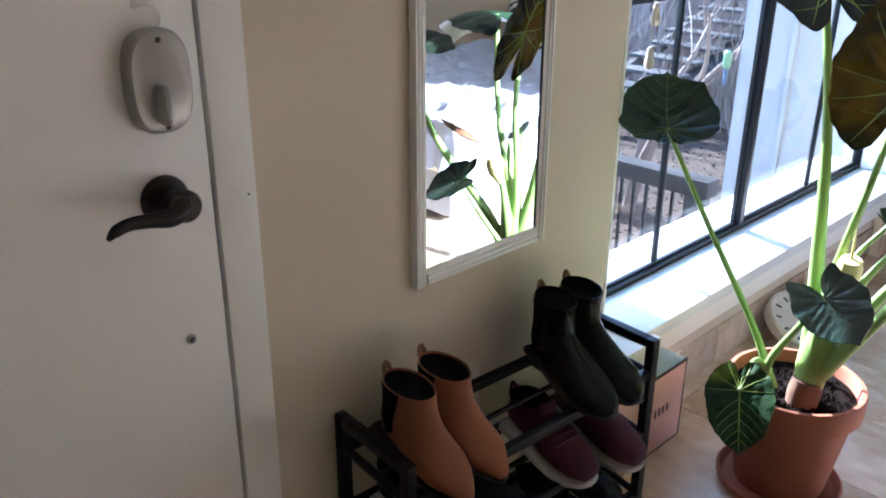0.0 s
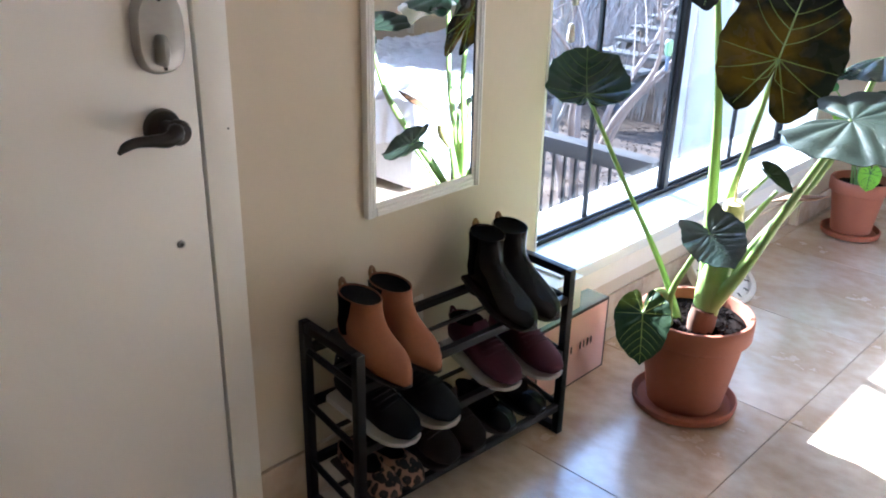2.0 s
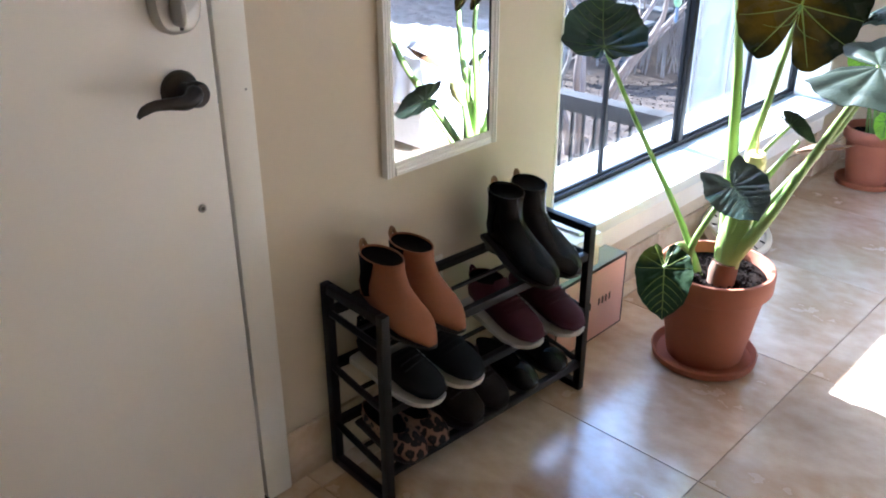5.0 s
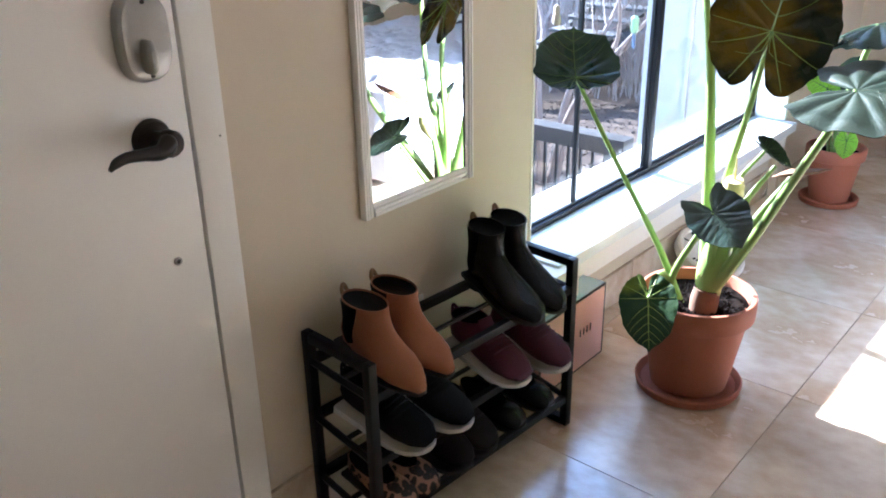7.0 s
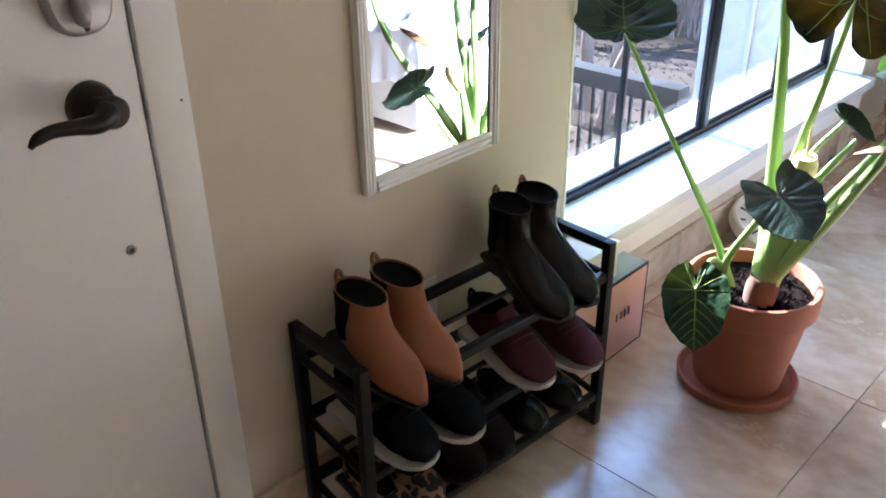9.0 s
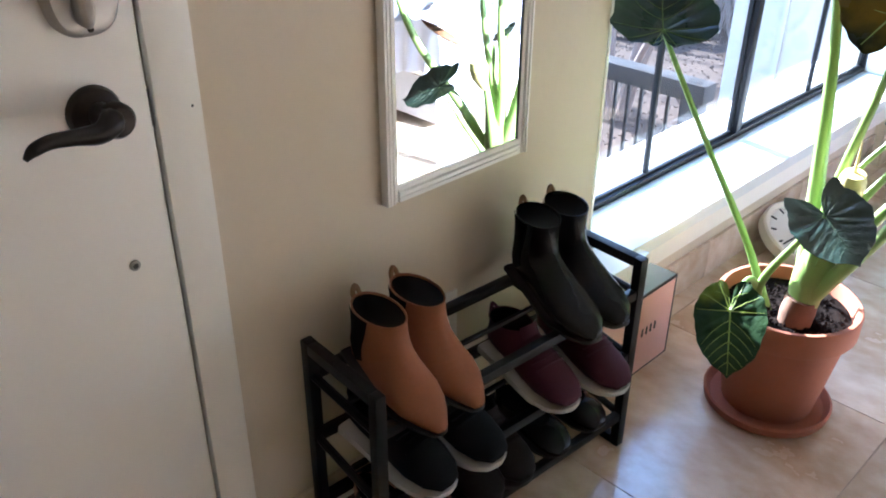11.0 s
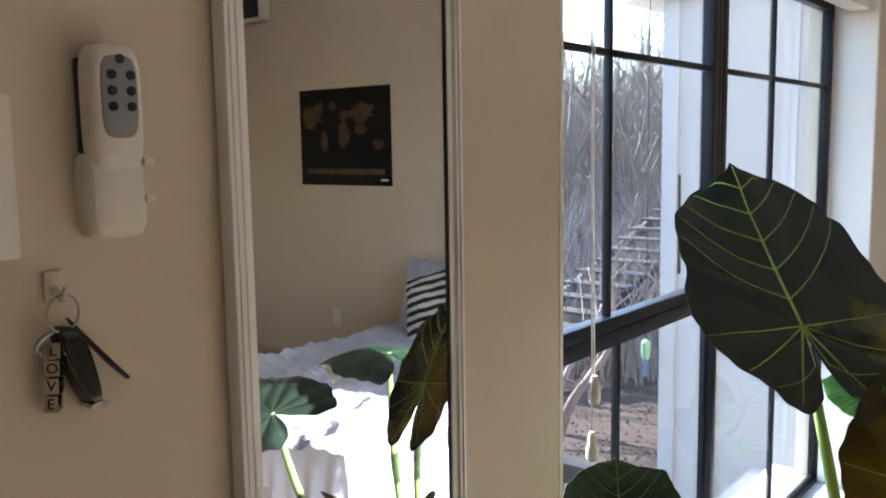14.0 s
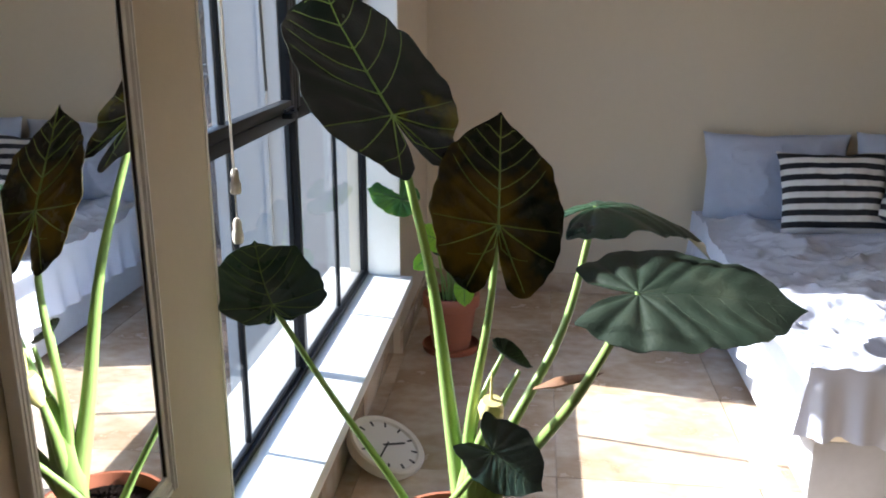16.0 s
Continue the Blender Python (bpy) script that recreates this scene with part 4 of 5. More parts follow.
# ---------------------------------------------------------------- boxes beside the rack
pbox = thing("gift_box", "pink cardboard shoe box with black edges", "box")
PX0, PX1, PY0, PY1, PZ = 1.72, 2.052, 0.868, 0.99, 0.234
part("carton", box((PX0, PY0, 0.0), (PX1, PY1, PZ - 0.004), 0.002), PINK, pbox)
# the lid's blue is the reflected sky, put into its base colour
part("top_panel", box((PX0, PY0, PZ - 0.004), (PX1, PY1, PZ), 0.001), mat("sky_tinted_foil", (0.42, 0.58, 0.72), 0.18, 0.5, second=(0.5, 0.62, 0.7)), pbox, "glossy top with the sky's reflection painted as pale blue")
e = 0.004
for lo, hi in (((PX0, PY0 - 0.001, 0), (PX0 + e, PY0 + 0.002, PZ)), ((PX1 - e, PY0 - 0.001, 0), (PX1 + 0.001, PY0 + 0.003, PZ)), ((PX0 + e, PY0 - 0.001, 0), (PX1 - e, PY0 + 0.002, e)), ((PX0 + e, PY0 - 0.001, PZ - 2 * e), (PX1 - e, PY0 + 0.002, PZ))):
    part("edge_trim", box(lo, hi), INK, pbox)
for x, w in ((1.83, 0.062), (1.92, 0.072)):
    for i in range(4):
        part("printed_bar", box((x + w * i / 4, PY0 - 0.0018, 0.108), (x + w * i / 4 + 0.005, PY0 + 0.001, 0.13)), INK, pbox)
wbox = solo("shoe_box", box((1.722, 0.884, PZ + 0.001), (1.927, 0.986, 0.332), 0.003), WHITECARD, "white cardboard shoe box on the pink box", "box")
part("lid", box((1.719, 0.881, 0.302), (1.93, 0.989, 0.336), 0.003), WHITECARD, wbox)


# ---------------------------------------------------------------- potted plants
def terracotta_pot(label, at, r, h, soil):
    p = thing("plant_pot", label, "plant pot", at, group="terracotta pots")
    rb = r * 0.68
    wall = 0.012
    part("pot", lathe([(0, 0.018), (rb, 0.018), (rb + (r - rb) * 0.78 - 0.004, h * 0.78), (r - 0.002, h * 0.79), (r + 0.002, h * 0.81), (r + 0.003, h - 0.006), (r - 0.001, h), (r - wall + 0.002, h),
                       (r - wall, h - 0.006), (r - wall - 0.006, h * 0.8), (rb, 0.04), (0, 0.04)], 56), TERRA, p)
    part("saucer", lathe([(0, 0), (rb + 0.022, 0), (rb + 0.038, 0.006), (rb + 0.042, 0.026), (rb + 0.037, 0.03), (rb + 0.031, 0.024), (rb + 0.025, 0.012), (0, 0.012)], 56), TERRA, p, "terracotta saucer")
    rng = random.Random(5)

    def ground(u, v):
        a, q = 2 * math.pi * u, v * (r - wall - 0.006)
        return Vector((q * math.cos(a), q * math.sin(a), soil + 0.012 * noise.noise(Vector((q * 30 * math.cos(a), q * 30 * math.sin(a), 3))) * (1 if v < 0.97 else 0.2)))
    part("soil", sheet(ground, 40, 16, close_u=True), SOIL, p, "dark crumbly potting soil")
    crumbs = bmesh.new()
    for _ in range(420):
        a, q = rng.uniform(0, 6.28), math.sqrt(rng.random()) * (r - wall - 0.015)
        s = rng.uniform(0.002, 0.006)
        bmesh.ops.create_icosphere(crumbs, subdivisions=1, radius=s, matrix=pose(q * math.cos(a), q * math.sin(a), soil + s * 0.6, rng.uniform(0, 90), 0, 0) @ Matrix.Diagonal((1, 0.7, 0.6, 1)))
    part("loose_soil", crumbs, SOIL, p, "soil crumbs and bark chips", kind="stuff")
    return p


POT = (2.052, 0.59)
terracotta_pot("large terracotta pot on a saucer, on the floor", (*POT, 0), 0.153, 0.292, 0.262)
terracotta_pot("terracotta pot on a saucer by the far wall", (3.755, 0.76, 0), 0.117, 0.25, 0.22)


def outline(theta, lobe=0.55, point=1.0, width=0.62, waist=1.0, notch=0.0):
    """Half outline of an arrow-shaped leaf round its petiole: theta 0 points to the tip, pi to the notch."""
    a = [0, 0.05, 0.13, 0.3, 0.55, 0.9, 1.3, 1.75, 2.15, 2.5, 2.78, 2.95, 3.06, 3.1416]
    r = [point, point * 0.95, 0.9 if point > 0.95 else point * 0.94, 0.86 if point > 0.9 else point * 0.93, 0.78 + 0.1 * (width - 0.55), width * 1.1, width, width * 0.95 * (1 + waist) / 2, (width * 0.92 + lobe) / 2 * waist, lobe * 1.03, lobe * (1 - 0.38 * notch), lobe * (0.84 - 0.62 * notch), lobe * (0.45 - 0.38 * notch), lobe * 0.05]
    return float(np.interp(theta, a, r))


def leaf(parent, at, tip, face, size, blade_mat, vein_mat, wide=1.0, cup=0.12, droop=0.15, wave=0.02, seed=1, lobe=0.55, width=0.62, vein_r=0.0022, point=1.0, waist=1.0, pucker=0.02, notch=0.0):
    """A blade whose petiole joins at `at`; its tip lies towards `tip`, its upper side looks to `face`."""
    y = Vector(tip).normalized()
    z = Vector(face)
    z = (z - y * z.dot(y)).normalized()
    x = y.cross(z)
    m = Matrix((x, y, z)).transposed()
    o = Vector(at)

    def shape(px, py):
        r = math.hypot(px, py)
        a = math.atan2(px, py)
        q = cup * r * r * 1.1 - droop * max(0, py) ** 2 - droop * 0.8 * max(0, -py) ** 2
        q -= 0.06 * abs(px) * (1 - abs(px)) * 0.5
        q += wave * r ** 3 * math.sin(7 * a + seed) + wave * 0.5 * r ** 3 * math.sin(13 * a + 2 * seed)
        # the blade swells between the side veins
        side = abs(px)
        c = (py - side * 0.62 - 0.14) / 0.16
        tipward = pucker * abs(math.sin(math.pi * c)) * min(1, side * 5) * min(1, max(0, 0.9 - py) * 4)
        lobeward = pucker * 1.4 * abs(math.sin(math.pi * (abs(a) - 1.55) / 0.565)) * min(1, r * 3) * min(1, max(0, math.pi - abs(a)) * 3)
        k = min(1, max(0, (c + 1) / 1.0))
        q += tipward * k + lobeward * (1 - k)
        q += 0.012 * noise.noise(Vector((px * 7, py * 7, seed * 5.1))) * min(1, r * 3)
        return o + m @ Vector((px * size * wide, py * size, q * size))

    def blade(u, v):
        th = (u * 2 - 1) * math.pi * 0.999
        r = outline(abs(th), lobe, point, width, waist, notch) * v
        r *= 1 + (0.016 * math.sin(9 * th + seed) + 0.01 * math.sin(23 * th + 2 * seed)) * v * min(1, abs(th) * 1.6)
        return shape(r * math.sin(th), r * math.cos(th))
    b = part("leaf_blade", sheet(blade, 132, 18, 0.0012), blade_mat, parent)
    veins = bmesh.new()

    def run(ang, start, length, r0, bend=0.0):
        pts = []
        for k in range(7):
            t = k / 6
            th = ang + bend * t
            py0 = start * (1 if abs(ang) < 1.6 else -1)
            px, py = length * t * math.sin(th), py0 + length * t * math.cos(th)
            th2, lim = abs(math.atan2(px, py)), math.hypot(px, py)
            k2 = min(1, outline(th2, lobe, point, width, waist, notch) * 0.97 / max(lim, 1e-4))
            p = shape(px * k2, py * k2) + m @ Vector((0, 0, 0.0012))
            pts.append(p)
        tube(pts, [r0, r0 * 0.75, r0 * 0.3], 5, bm=veins, smooth=0)
    run(0.0, 0, 0.96, vein_r * 1.5)
    for s in (-1, 1):
        run(s * 2.68, 0, lobe * 0.95, vein_r * 1.2)
        run(s * 2.12, 0, width * 0.95, vein_r, -0.12 * s)
        run(s * 1.55, 0.0, width * 0.93, vein_r * 0.9)
        run(s * 2.45, 0.16, 0.3, vein_r * 0.6, -0.5 * s)
        for st, ln in ((0.14, 0.6), (0.3, 0.56), (0.46, 0.48), (0.62, 0.36), (0.76, 0.22)):
            run(s * 1.12, st, ln, vein_r * 0.75, -0.28 * s)
    part("venation", veins, vein_mat, b, "pale green raised veins")
    return b


def stalk(parent, pts, radii, name="stalk", material=STEM, n=10):
    return part(name, tube(pts, radii, n), material, parent)


C0 = Vector((POT[0] - 0.022, POT[1] - 0.02, 0.255))
elephant = thing("elephant_ear_plant", "tall elephant ear plant with large dark veined leaves", "house plant")
part("stem_base", tube([C0 + Vector((-0.012, -0.012, -0.03)), C0 + Vector((-0.014, -0.016, 0.035)), C0 + Vector((-0.015, -0.02, 0.075))], [0.034, 0.037, 0.034], 14), mat("corm_brown", (0.13, 0.065, 0.04), 0.8, second=(0.22, 0.12, 0.07), scale=25, bump=0.6), elephant, "fibrous brown stub above the soil")
part("stem_sheath", tube([C0 + Vector((-0.012, -0.02, 0.06)), C0 + Vector((-0.01, -0.025, 0.13)), C0 + Vector((0.0, -0.04, 0.22)), C0 + Vector((0.01, -0.07, 0.31))], [0.034, 0.039, 0.033, 0.017], 16, flat=0.8), STEM, elephant, "thick pale green stem sheath")
base = C0 + Vector((-0.012, -0.02, 0.06))
A, B, Lf = Vector((2.154, 0.726, 1.19)), Vector((2.095, 0.502, 0.98)), Vector((1.94, 0.932, 0.846))
D, E_, F, G = Vector((1.885, 0.24, 0.918)), Vector((2.2, 0.3, 1.0)), Vector((1.852, 0.491, 0.603)), Vector((1.786, 0.603, 0.372))
stalk(elephant, [base, (2.055, 0.59, 0.55), (2.09, 0.635, 0.85), (2.135, 0.7, 1.1), A], [0.027, 0.017, 0.011, 0.008, 0.0062])
stalk(elephant, [base, (2.03, 0.55, 0.55), (2.05, 0.515, 0.8), B], [0.02, 0.0115, 0.008, 0.006])
stalk(elephant, [(2.03, 0.625, 0.25), (2.025, 0.7, 0.4), (1.99, 0.83, 0.63), Lf], [0.012, 0.0085, 0.0065, 0.0052])
stalk(elephant, [base, (2.0, 0.46, 0.47), (1.9, 0.34, 0.7), D], [0.024, 0.014, 0.01, 0.007])
stalk(elephant, [base, (2.08, 0.48, 0.5), (2.15, 0.36, 0.74), E_], [0.02, 0.013, 0.009, 0.007])
stalk(elephant, [(1.99, 0.63, 0.23), (1.95, 0.62, 0.36), (1.89, 0.55, 0.5), F], [0.011, 0.009, 0.007, 0.005])
stalk(elephant, [(2.0, 0.64, 0.23), (1.95, 0.63, 0.35), (1.87, 0.62, 0.4), G], [0.009, 0.008, 0.006, 0.005])
stalk(elephant, [base, (2.03, 0.55, 0.42), (2.06, 0.5, 0.56), (2.1, 0.45, 0.66)], [0.02, 0.014, 0.009, 0.005])
leaf(elephant, A, (0.43, 0.54, 0.72), (-0.47, -0.42, 0.67), 0.38, LEAFDARK, VEIN, 0.85, cup=0.05, droop=0.05, seed=1, lobe=0.42, width=0.56, wave=0.05, vein_r=0.0019, point=0.92, waist=0.84, pucker=0.013)
leaf(elephant, B, (0.527, 0.012, 0.85), (-0.78, -0.42, 0.45), 0.252, LEAFOLD, VEIN, 0.93, cup=0.02, droop=0.06, seed=2, lobe=0.62, width=0.64, wave=0.035, vein_r=0.002, pucker=0.012)
leaf(elephant, Lf, (0.5, 0.48, 0.62), (-0.42, -0.45, 0.75), 0.15, LEAF, VEINMID, 1.2, cup=0.35, droop=0.0, wave=0.045, seed=3, lobe=0.32, width=0.64, vein_r=0.0012, point=0.85, pucker=0.022)
leaf(elephant, D, (-0.05, -1.0, 0.06), (-0.26, 0.03, 0.95), 0.29, LEAFPALE, VEINDARK, 1.0, cup=-0.1, droop=0.02, wave=0.03, seed=4, lobe=0.47, width=0.56, vein_r=0.0003, pucker=0.02, notch=1.0)
leaf(elephant, E_, (0.25, -0.9, 0.2), (-0.05, 0.35, 0.93), 0.24, LEAF, VEINDARK, 1.0, cup=-0.35, droop=0.35, wave=0.05, seed=5, lobe=0.48, vein_r=0.0006, pucker=0.015, notch=0.9)
leaf(elephant, F, (-0.35, -0.78, -0.45), (-0.5, -0.1, 0.8), 0.115, LEAFGLOSS, VEINDARK, 1.05, cup=0.3, droop=0.25, wave=0.03, seed=6, lobe=0.66, vein_r=0.0006, pucker=0.016, notch=0.9, waist=0.9)
leaf(elephant, G, (-0.65, -0.42, -0.63), (-0.72, -0.3, 0.62), 0.14, LEAFYOUNG, VEIN, 0.82, cup=0.1, droop=0.1, wave=0.02, seed=7, lobe=0.5, vein_r=0.0012, pucker=0.012)
bud = Vector((1.985, 0.503, 0.626))
part("bud", tube([bud + Vector((0.02, 0.01, -0.06)), bud + Vector((0.005, 0.0, -0.02)), bud, bud + Vector((-0.004, -0.002, 0.02))], [0.01, 0.024, 0.027, 0.021], 12), BUD, elephant, "pale yellow cut flower sheath")
stalk(elephant, [base, (2.0, 0.54, 0.48), bud + Vector((0.02, 0.01, -0.05))], [0.018, 0.013, 0.009])
part("spike", tube([bud, bud + Vector((0.0, 0.0, 0.05)), bud + Vector((-0.003, 0.0, 0.085))], [0.004, 0.003, 0.001], 6), BUD, elephant)
part("dry_leaf", tube([(2.005, 0.42, 0.665), (1.99, 0.375, 0.688), (1.985, 0.32, 0.704), (1.98, 0.285, 0.718)], [0.004, 0.022, 0.016, 0.002], 8, flat=0.4), DRY, elephant, "curled dry brown leaf")

P2 = Vector((3.755, 0.76, 0.215))
second = thing("potted_shrub", "small green pothos plant with bright leaves", "house plant")
for i, (dx, dy, dz, s, mt, tip) in enumerate(((-0.1, 0.19, 0.45, 0.14, LEAFMID, (-0.15, 0.9, 0.3)), (-0.1, 0.05, 0.29, 0.1, LEAFBRIGHT, (-0.3, 0.5, 0.3)), (-0.09, 0.1, 0.2, 0.06, LEAFBRIGHT, (-0.3, 0.6, -0.5)),
                                             (-0.05, -0.08, 0.22, 0.1, LEAF, (0, -0.8, 0.5)), (-0.1, -0.06, 0.09, 0.075, LEAFBRIGHT, (-0.4, -0.1, -0.9)), (0.0, 0.0, 0.32, 0.1, LEAF, (0.1, -0.3, 0.9)), (-0.03, 0.04, 0.25, 0.09, LEAF, (0, 0.5, 0.8)),
                                             (0.02, -0.1, 0.14, 0.09, LEAF, (0.2, -0.9, 0.1)), (-0.02, -0.05, 0.27, 0.1, LEAF, (0, -0.4, 0.9)))):
    q = P2 + Vector((dx, dy, dz))
    stalk(second, [P2 + Vector((dx * 0.15, dy * 0.15, 0)), P2 + Vector((dx * 0.4, dy * 0.35, dz * 0.6)), q], [0.005, 0.004, 0.003], n=6)
    leaf(second, q, tip, (-0.8, -0.3, 0.6), s, mt, VEINDARK, 0.95, seed=i, vein_r=0.001, wave=0.04)

stalk(elephant, [base, (2.04, 0.55, 0.45), (2.06, 0.53, 0.6), (2.12, 0.485, 0.69)], [0.014, 0.008, 0.006, 0.005])
leaf(elephant, (2.12, 0.485, 0.69), (0.2, -0.55, -0.45), (-0.3, 0.35, 0.8), 0.075, LEAFPALE, VEINDARK, 0.6, cup=0.6, droop=0.5, seed=9, vein_r=0.0008)

# ---------------------------------------------------------------- clock leaning on the low wall
ck = thing("wall_clock", "round white wall clock standing on the floor", "clock", (2.78, 0.76, 0.0), -14, rx=-64)
RC = 0.128
up = pose(0, 0, RC, 90)
part("case", lathe([(0, -0.02), (RC, -0.02), (RC, 0.012), (RC - 0.006, 0.018), (RC - 0.02, 0.014), (RC - 0.024, 0.004), (0, 0.004)], 56, m=up), WHITEPLASTIC, ck)
face = part("dial", lathe([(0, 0.0045), (RC - 0.026, 0.0045), (RC - 0.026, 0.0065), (0, 0.0065)], 48, m=up), WHITECARD, ck)
for i in range(12):
    a = i * math.pi / 6
    part("hour_mark", box((-0.003, -0.0085, 0.085), (0.003, -0.0062, 0.105), m=pose(0, 0, RC) @ Matrix.Rotation(a, 4, "Y")), INK, face)
for a, ln, w in ((2.2, 0.07, 0.004), (-1.7, 0.095, 0.003)):
    part("hand", box((-w, -0.0095, -0.015), (w, -0.0085, ln), m=pose(0, 0, RC) @ Matrix.Rotation(a, 4, "Y")), INK, ck)

# ---------------------------------------------------------------- bed
BX0, BX1, BY0, BY1, BTOP = 2.65, EAST - 0.012, -1.72, -0.33, 0.43
bed = thing("bed", "low double bed with pale blue-grey linen, made loosely", "bed")
part("bed_base", box((BX0 + 0.04, BY0 + 0.04, 0.03), (BX1, BY1 - 0.05, 0.22), 0.015), BEDBASE, bed, "pale grey upholstered base")
for x in (BX0 + 0.15, BX1 - 0.2):
    for y in (BY0 + 0.15, BY1 - 0.2):
        part("foot", box((x, y, 0), (x + 0.05, y + 0.05, 0.03), 0.004), DARKPLASTIC, bed)
part("mattress", box((BX0 + 0.02, BY0 + 0.02, 0.22), (BX1, BY1 - 0.02, BTOP - 0.012), 0.04, seg=3), CREAM, bed)


def cover(u, v):
    """The sheet: flat with creases on top, falling in folds over the foot and the open side."""
    s, t = (u - 0.12) / 0.88, v / 0.85
    x, y, z = BX0 + max(0, s) * (BX1 - BX0), BY0 + min(1, t) * (BY1 - BY0), BTOP
    z += 0.01 * noise.noise(Vector((x * 4, y * 4, 0)))
    for q, h in ((3, 0.024), (6, 0.018), (12, 0.012), (22, 0.006)):      # sharp-edged creases
        z += h * (1 - abs(noise.noise(Vector((x * q + y * 2, y * q * 0.6, q))))) ** 6
    if s < 0:
        k = -s * 0.88 / 0.12
        z -= 0.21 * k * (1 - 0.05 * noise.noise(Vector((1, y * 3, 2))))
        x -= 0.02 * k + 0.018 * k * math.sin(y * 62 + 2 * noise.noise(Vector((0, y * 4, 1))))
    if t > 1:
        k = (t - 1) * 0.85 / 0.15
        fall = 0.22 * k * (1 + 0.1 * noise.noise(Vector((x * 3, 1, 2))))
        z = min(z, BTOP - fall)
        y += 0.02 * k + 0.011 * k * math.sin(x * 48 + 2 * noise.noise(Vector((x * 3, 0, 7))))
    return Vector((x, y, z))


part("bed_sheet", sheet(cover, 170, 140, 0.004), SHEET, bed, "pale blue-grey crumpled bed sheet")


def cushion(name, label, at, rz, w, d, h, material, rx=0, ry=0, group="bed pillows"):
    def top(u, v):
        a, b = u * 2 - 1, v * 2 - 1
        puff = (max(0, (1 - abs(a) ** 3.2)) * max(0, (1 - abs(b) ** 3.2))) ** 0.55
        pull = 1 - 0.07 * (1 - a * a) * b * b - 0.07 * (1 - b * b) * a * a
        crease = sum(k * (1 - abs(noise.noise(Vector((a * q * w * 2, b * q * d * 2, w * 9 + q))))) ** 5 for q, k in ((4, 0.12), (9, 0.07)))
        return a * w / 2 * pull + 0.006 * noise.noise(Vector((b * 3, a, w * 7))), b * d / 2 * pull + 0.008 * noise.noise(Vector((a * 3, b, w * 5))), puff * h / 2 * (0.93 + 0.25 * noise.noise(Vector((a * 2.3, b * 2.3, w * 9))) + crease)

    def f_up(u, v):
        return Vector(top(u, v))

    def f_down(u, v):
        x, y, z = top(u, v)
        return Vector((x, y, -z - 0.0005))
    t = sheet(f_up, 48, 36)
    merge(t, sheet(f_down, 48, 36))
    bmesh.ops.remove_doubles(t, verts=t.verts, dist=0.0012)
    return solo(name, t, material, label, "pillow", at, rz, group, rx=rx, ry=ry)


cushion("pillow", "blue-grey cotton pillow against the wall", (4.43, -0.67, 0.63), -90, 0.66, 0.43, 0.17, PILLOW, rx=74)
cushion("pillow", "blue-grey cotton pillow against the wall", (4.43, -1.33, 0.64), -90, 0.62, 0.43, 0.17, PILLOW, rx=74)
cushion("cushion", "black and white striped cushion on the bed", (4.26, -0.88, 0.6), -86, 0.48, 0.38, 0.14, STRIPE, rx=66)
cushion("cushion", "black and white striped cushion leaning on a pillow", (4.25, -1.27, 0.63), -98, 0.36, 0.4, 0.13, STRIPE, rx=64, ry=18)

# ---------------------------------------------------------------- poster
poster = thing("wall_poster", "black world map poster with golden land", "poster")
PY_, PZ_ = 0.81, 0.612
PB = Vector((0, -2.63, 1.262))
part("sheet", box((EAST - 0.003, PB.y, PB.z), (EAST - 0.001, PB.y + PY_, PB.z + PZ_)), mat("poster_black", (0.007, 0.006, 0.007), 0.5, spec=0.25), poster)
GOLD = mat("poster_gold", (0.12, 0.07, 0.03), 0.6, second=(0.05, 0.028, 0.014), scale=14, amount=1.0)
rng = random.Random(3)
# coarse outlines of the continents, mirrored as one faces the wall
for cy, cz, wy, wz in ((0.86, 0.72, 0.12, 0.13), (0.78, 0.8, 0.07, 0.07), (0.72, 0.45, 0.05, 0.13), (0.62, 0.82, 0.05, 0.06), (0.5, 0.52, 0.075, 0.14), (0.5, 0.72, 0.06, 0.06), (0.3, 0.74, 0.17, 0.11), (0.32, 0.58, 0.08, 0.08), (0.14, 0.42, 0.07, 0.06)):
    pts = [(PB.y + PY_ * (1 - cy + wy * math.cos(a) * rng.uniform(0.5, 1.15)), PB.z + PZ_ * (cz + wz * math.sin(a) * rng.uniform(0.5, 1.15))) for a in (2 * math.pi * i / 22 for i in range(22))]
    t = bmesh.new()
    low = [t.verts.new((EAST - 0.0031, y, z)) for y, z in pts]
    top = [t.verts.new((EAST - 0.0042, y, z)) for y, z in pts]
    t.faces.new(top)
    for i in range(len(low)):
        t.faces.new((low[i], low[(i + 1) % len(low)], top[(i + 1) % len(top)], top[i]))
    bmesh.ops.recalc_face_normals(t, faces=t.faces)
    part("land_shape", t, GOLD, poster)
part("legend_band", box((EAST - 0.0045, PB.y + 0.06, PB.z + 0.07), (EAST - 0.0031, PB.y + PY_ - 0.06, PB.z + 0.105)), GOLD, poster)
part("label_mark", box((EAST - 0.0045, PB.y + PY_ - 0.09, PB.z + 0.03), (EAST - 0.0031, PB.y + PY_ - 0.03, PB.z + 0.042)), WHITECARD, poster)

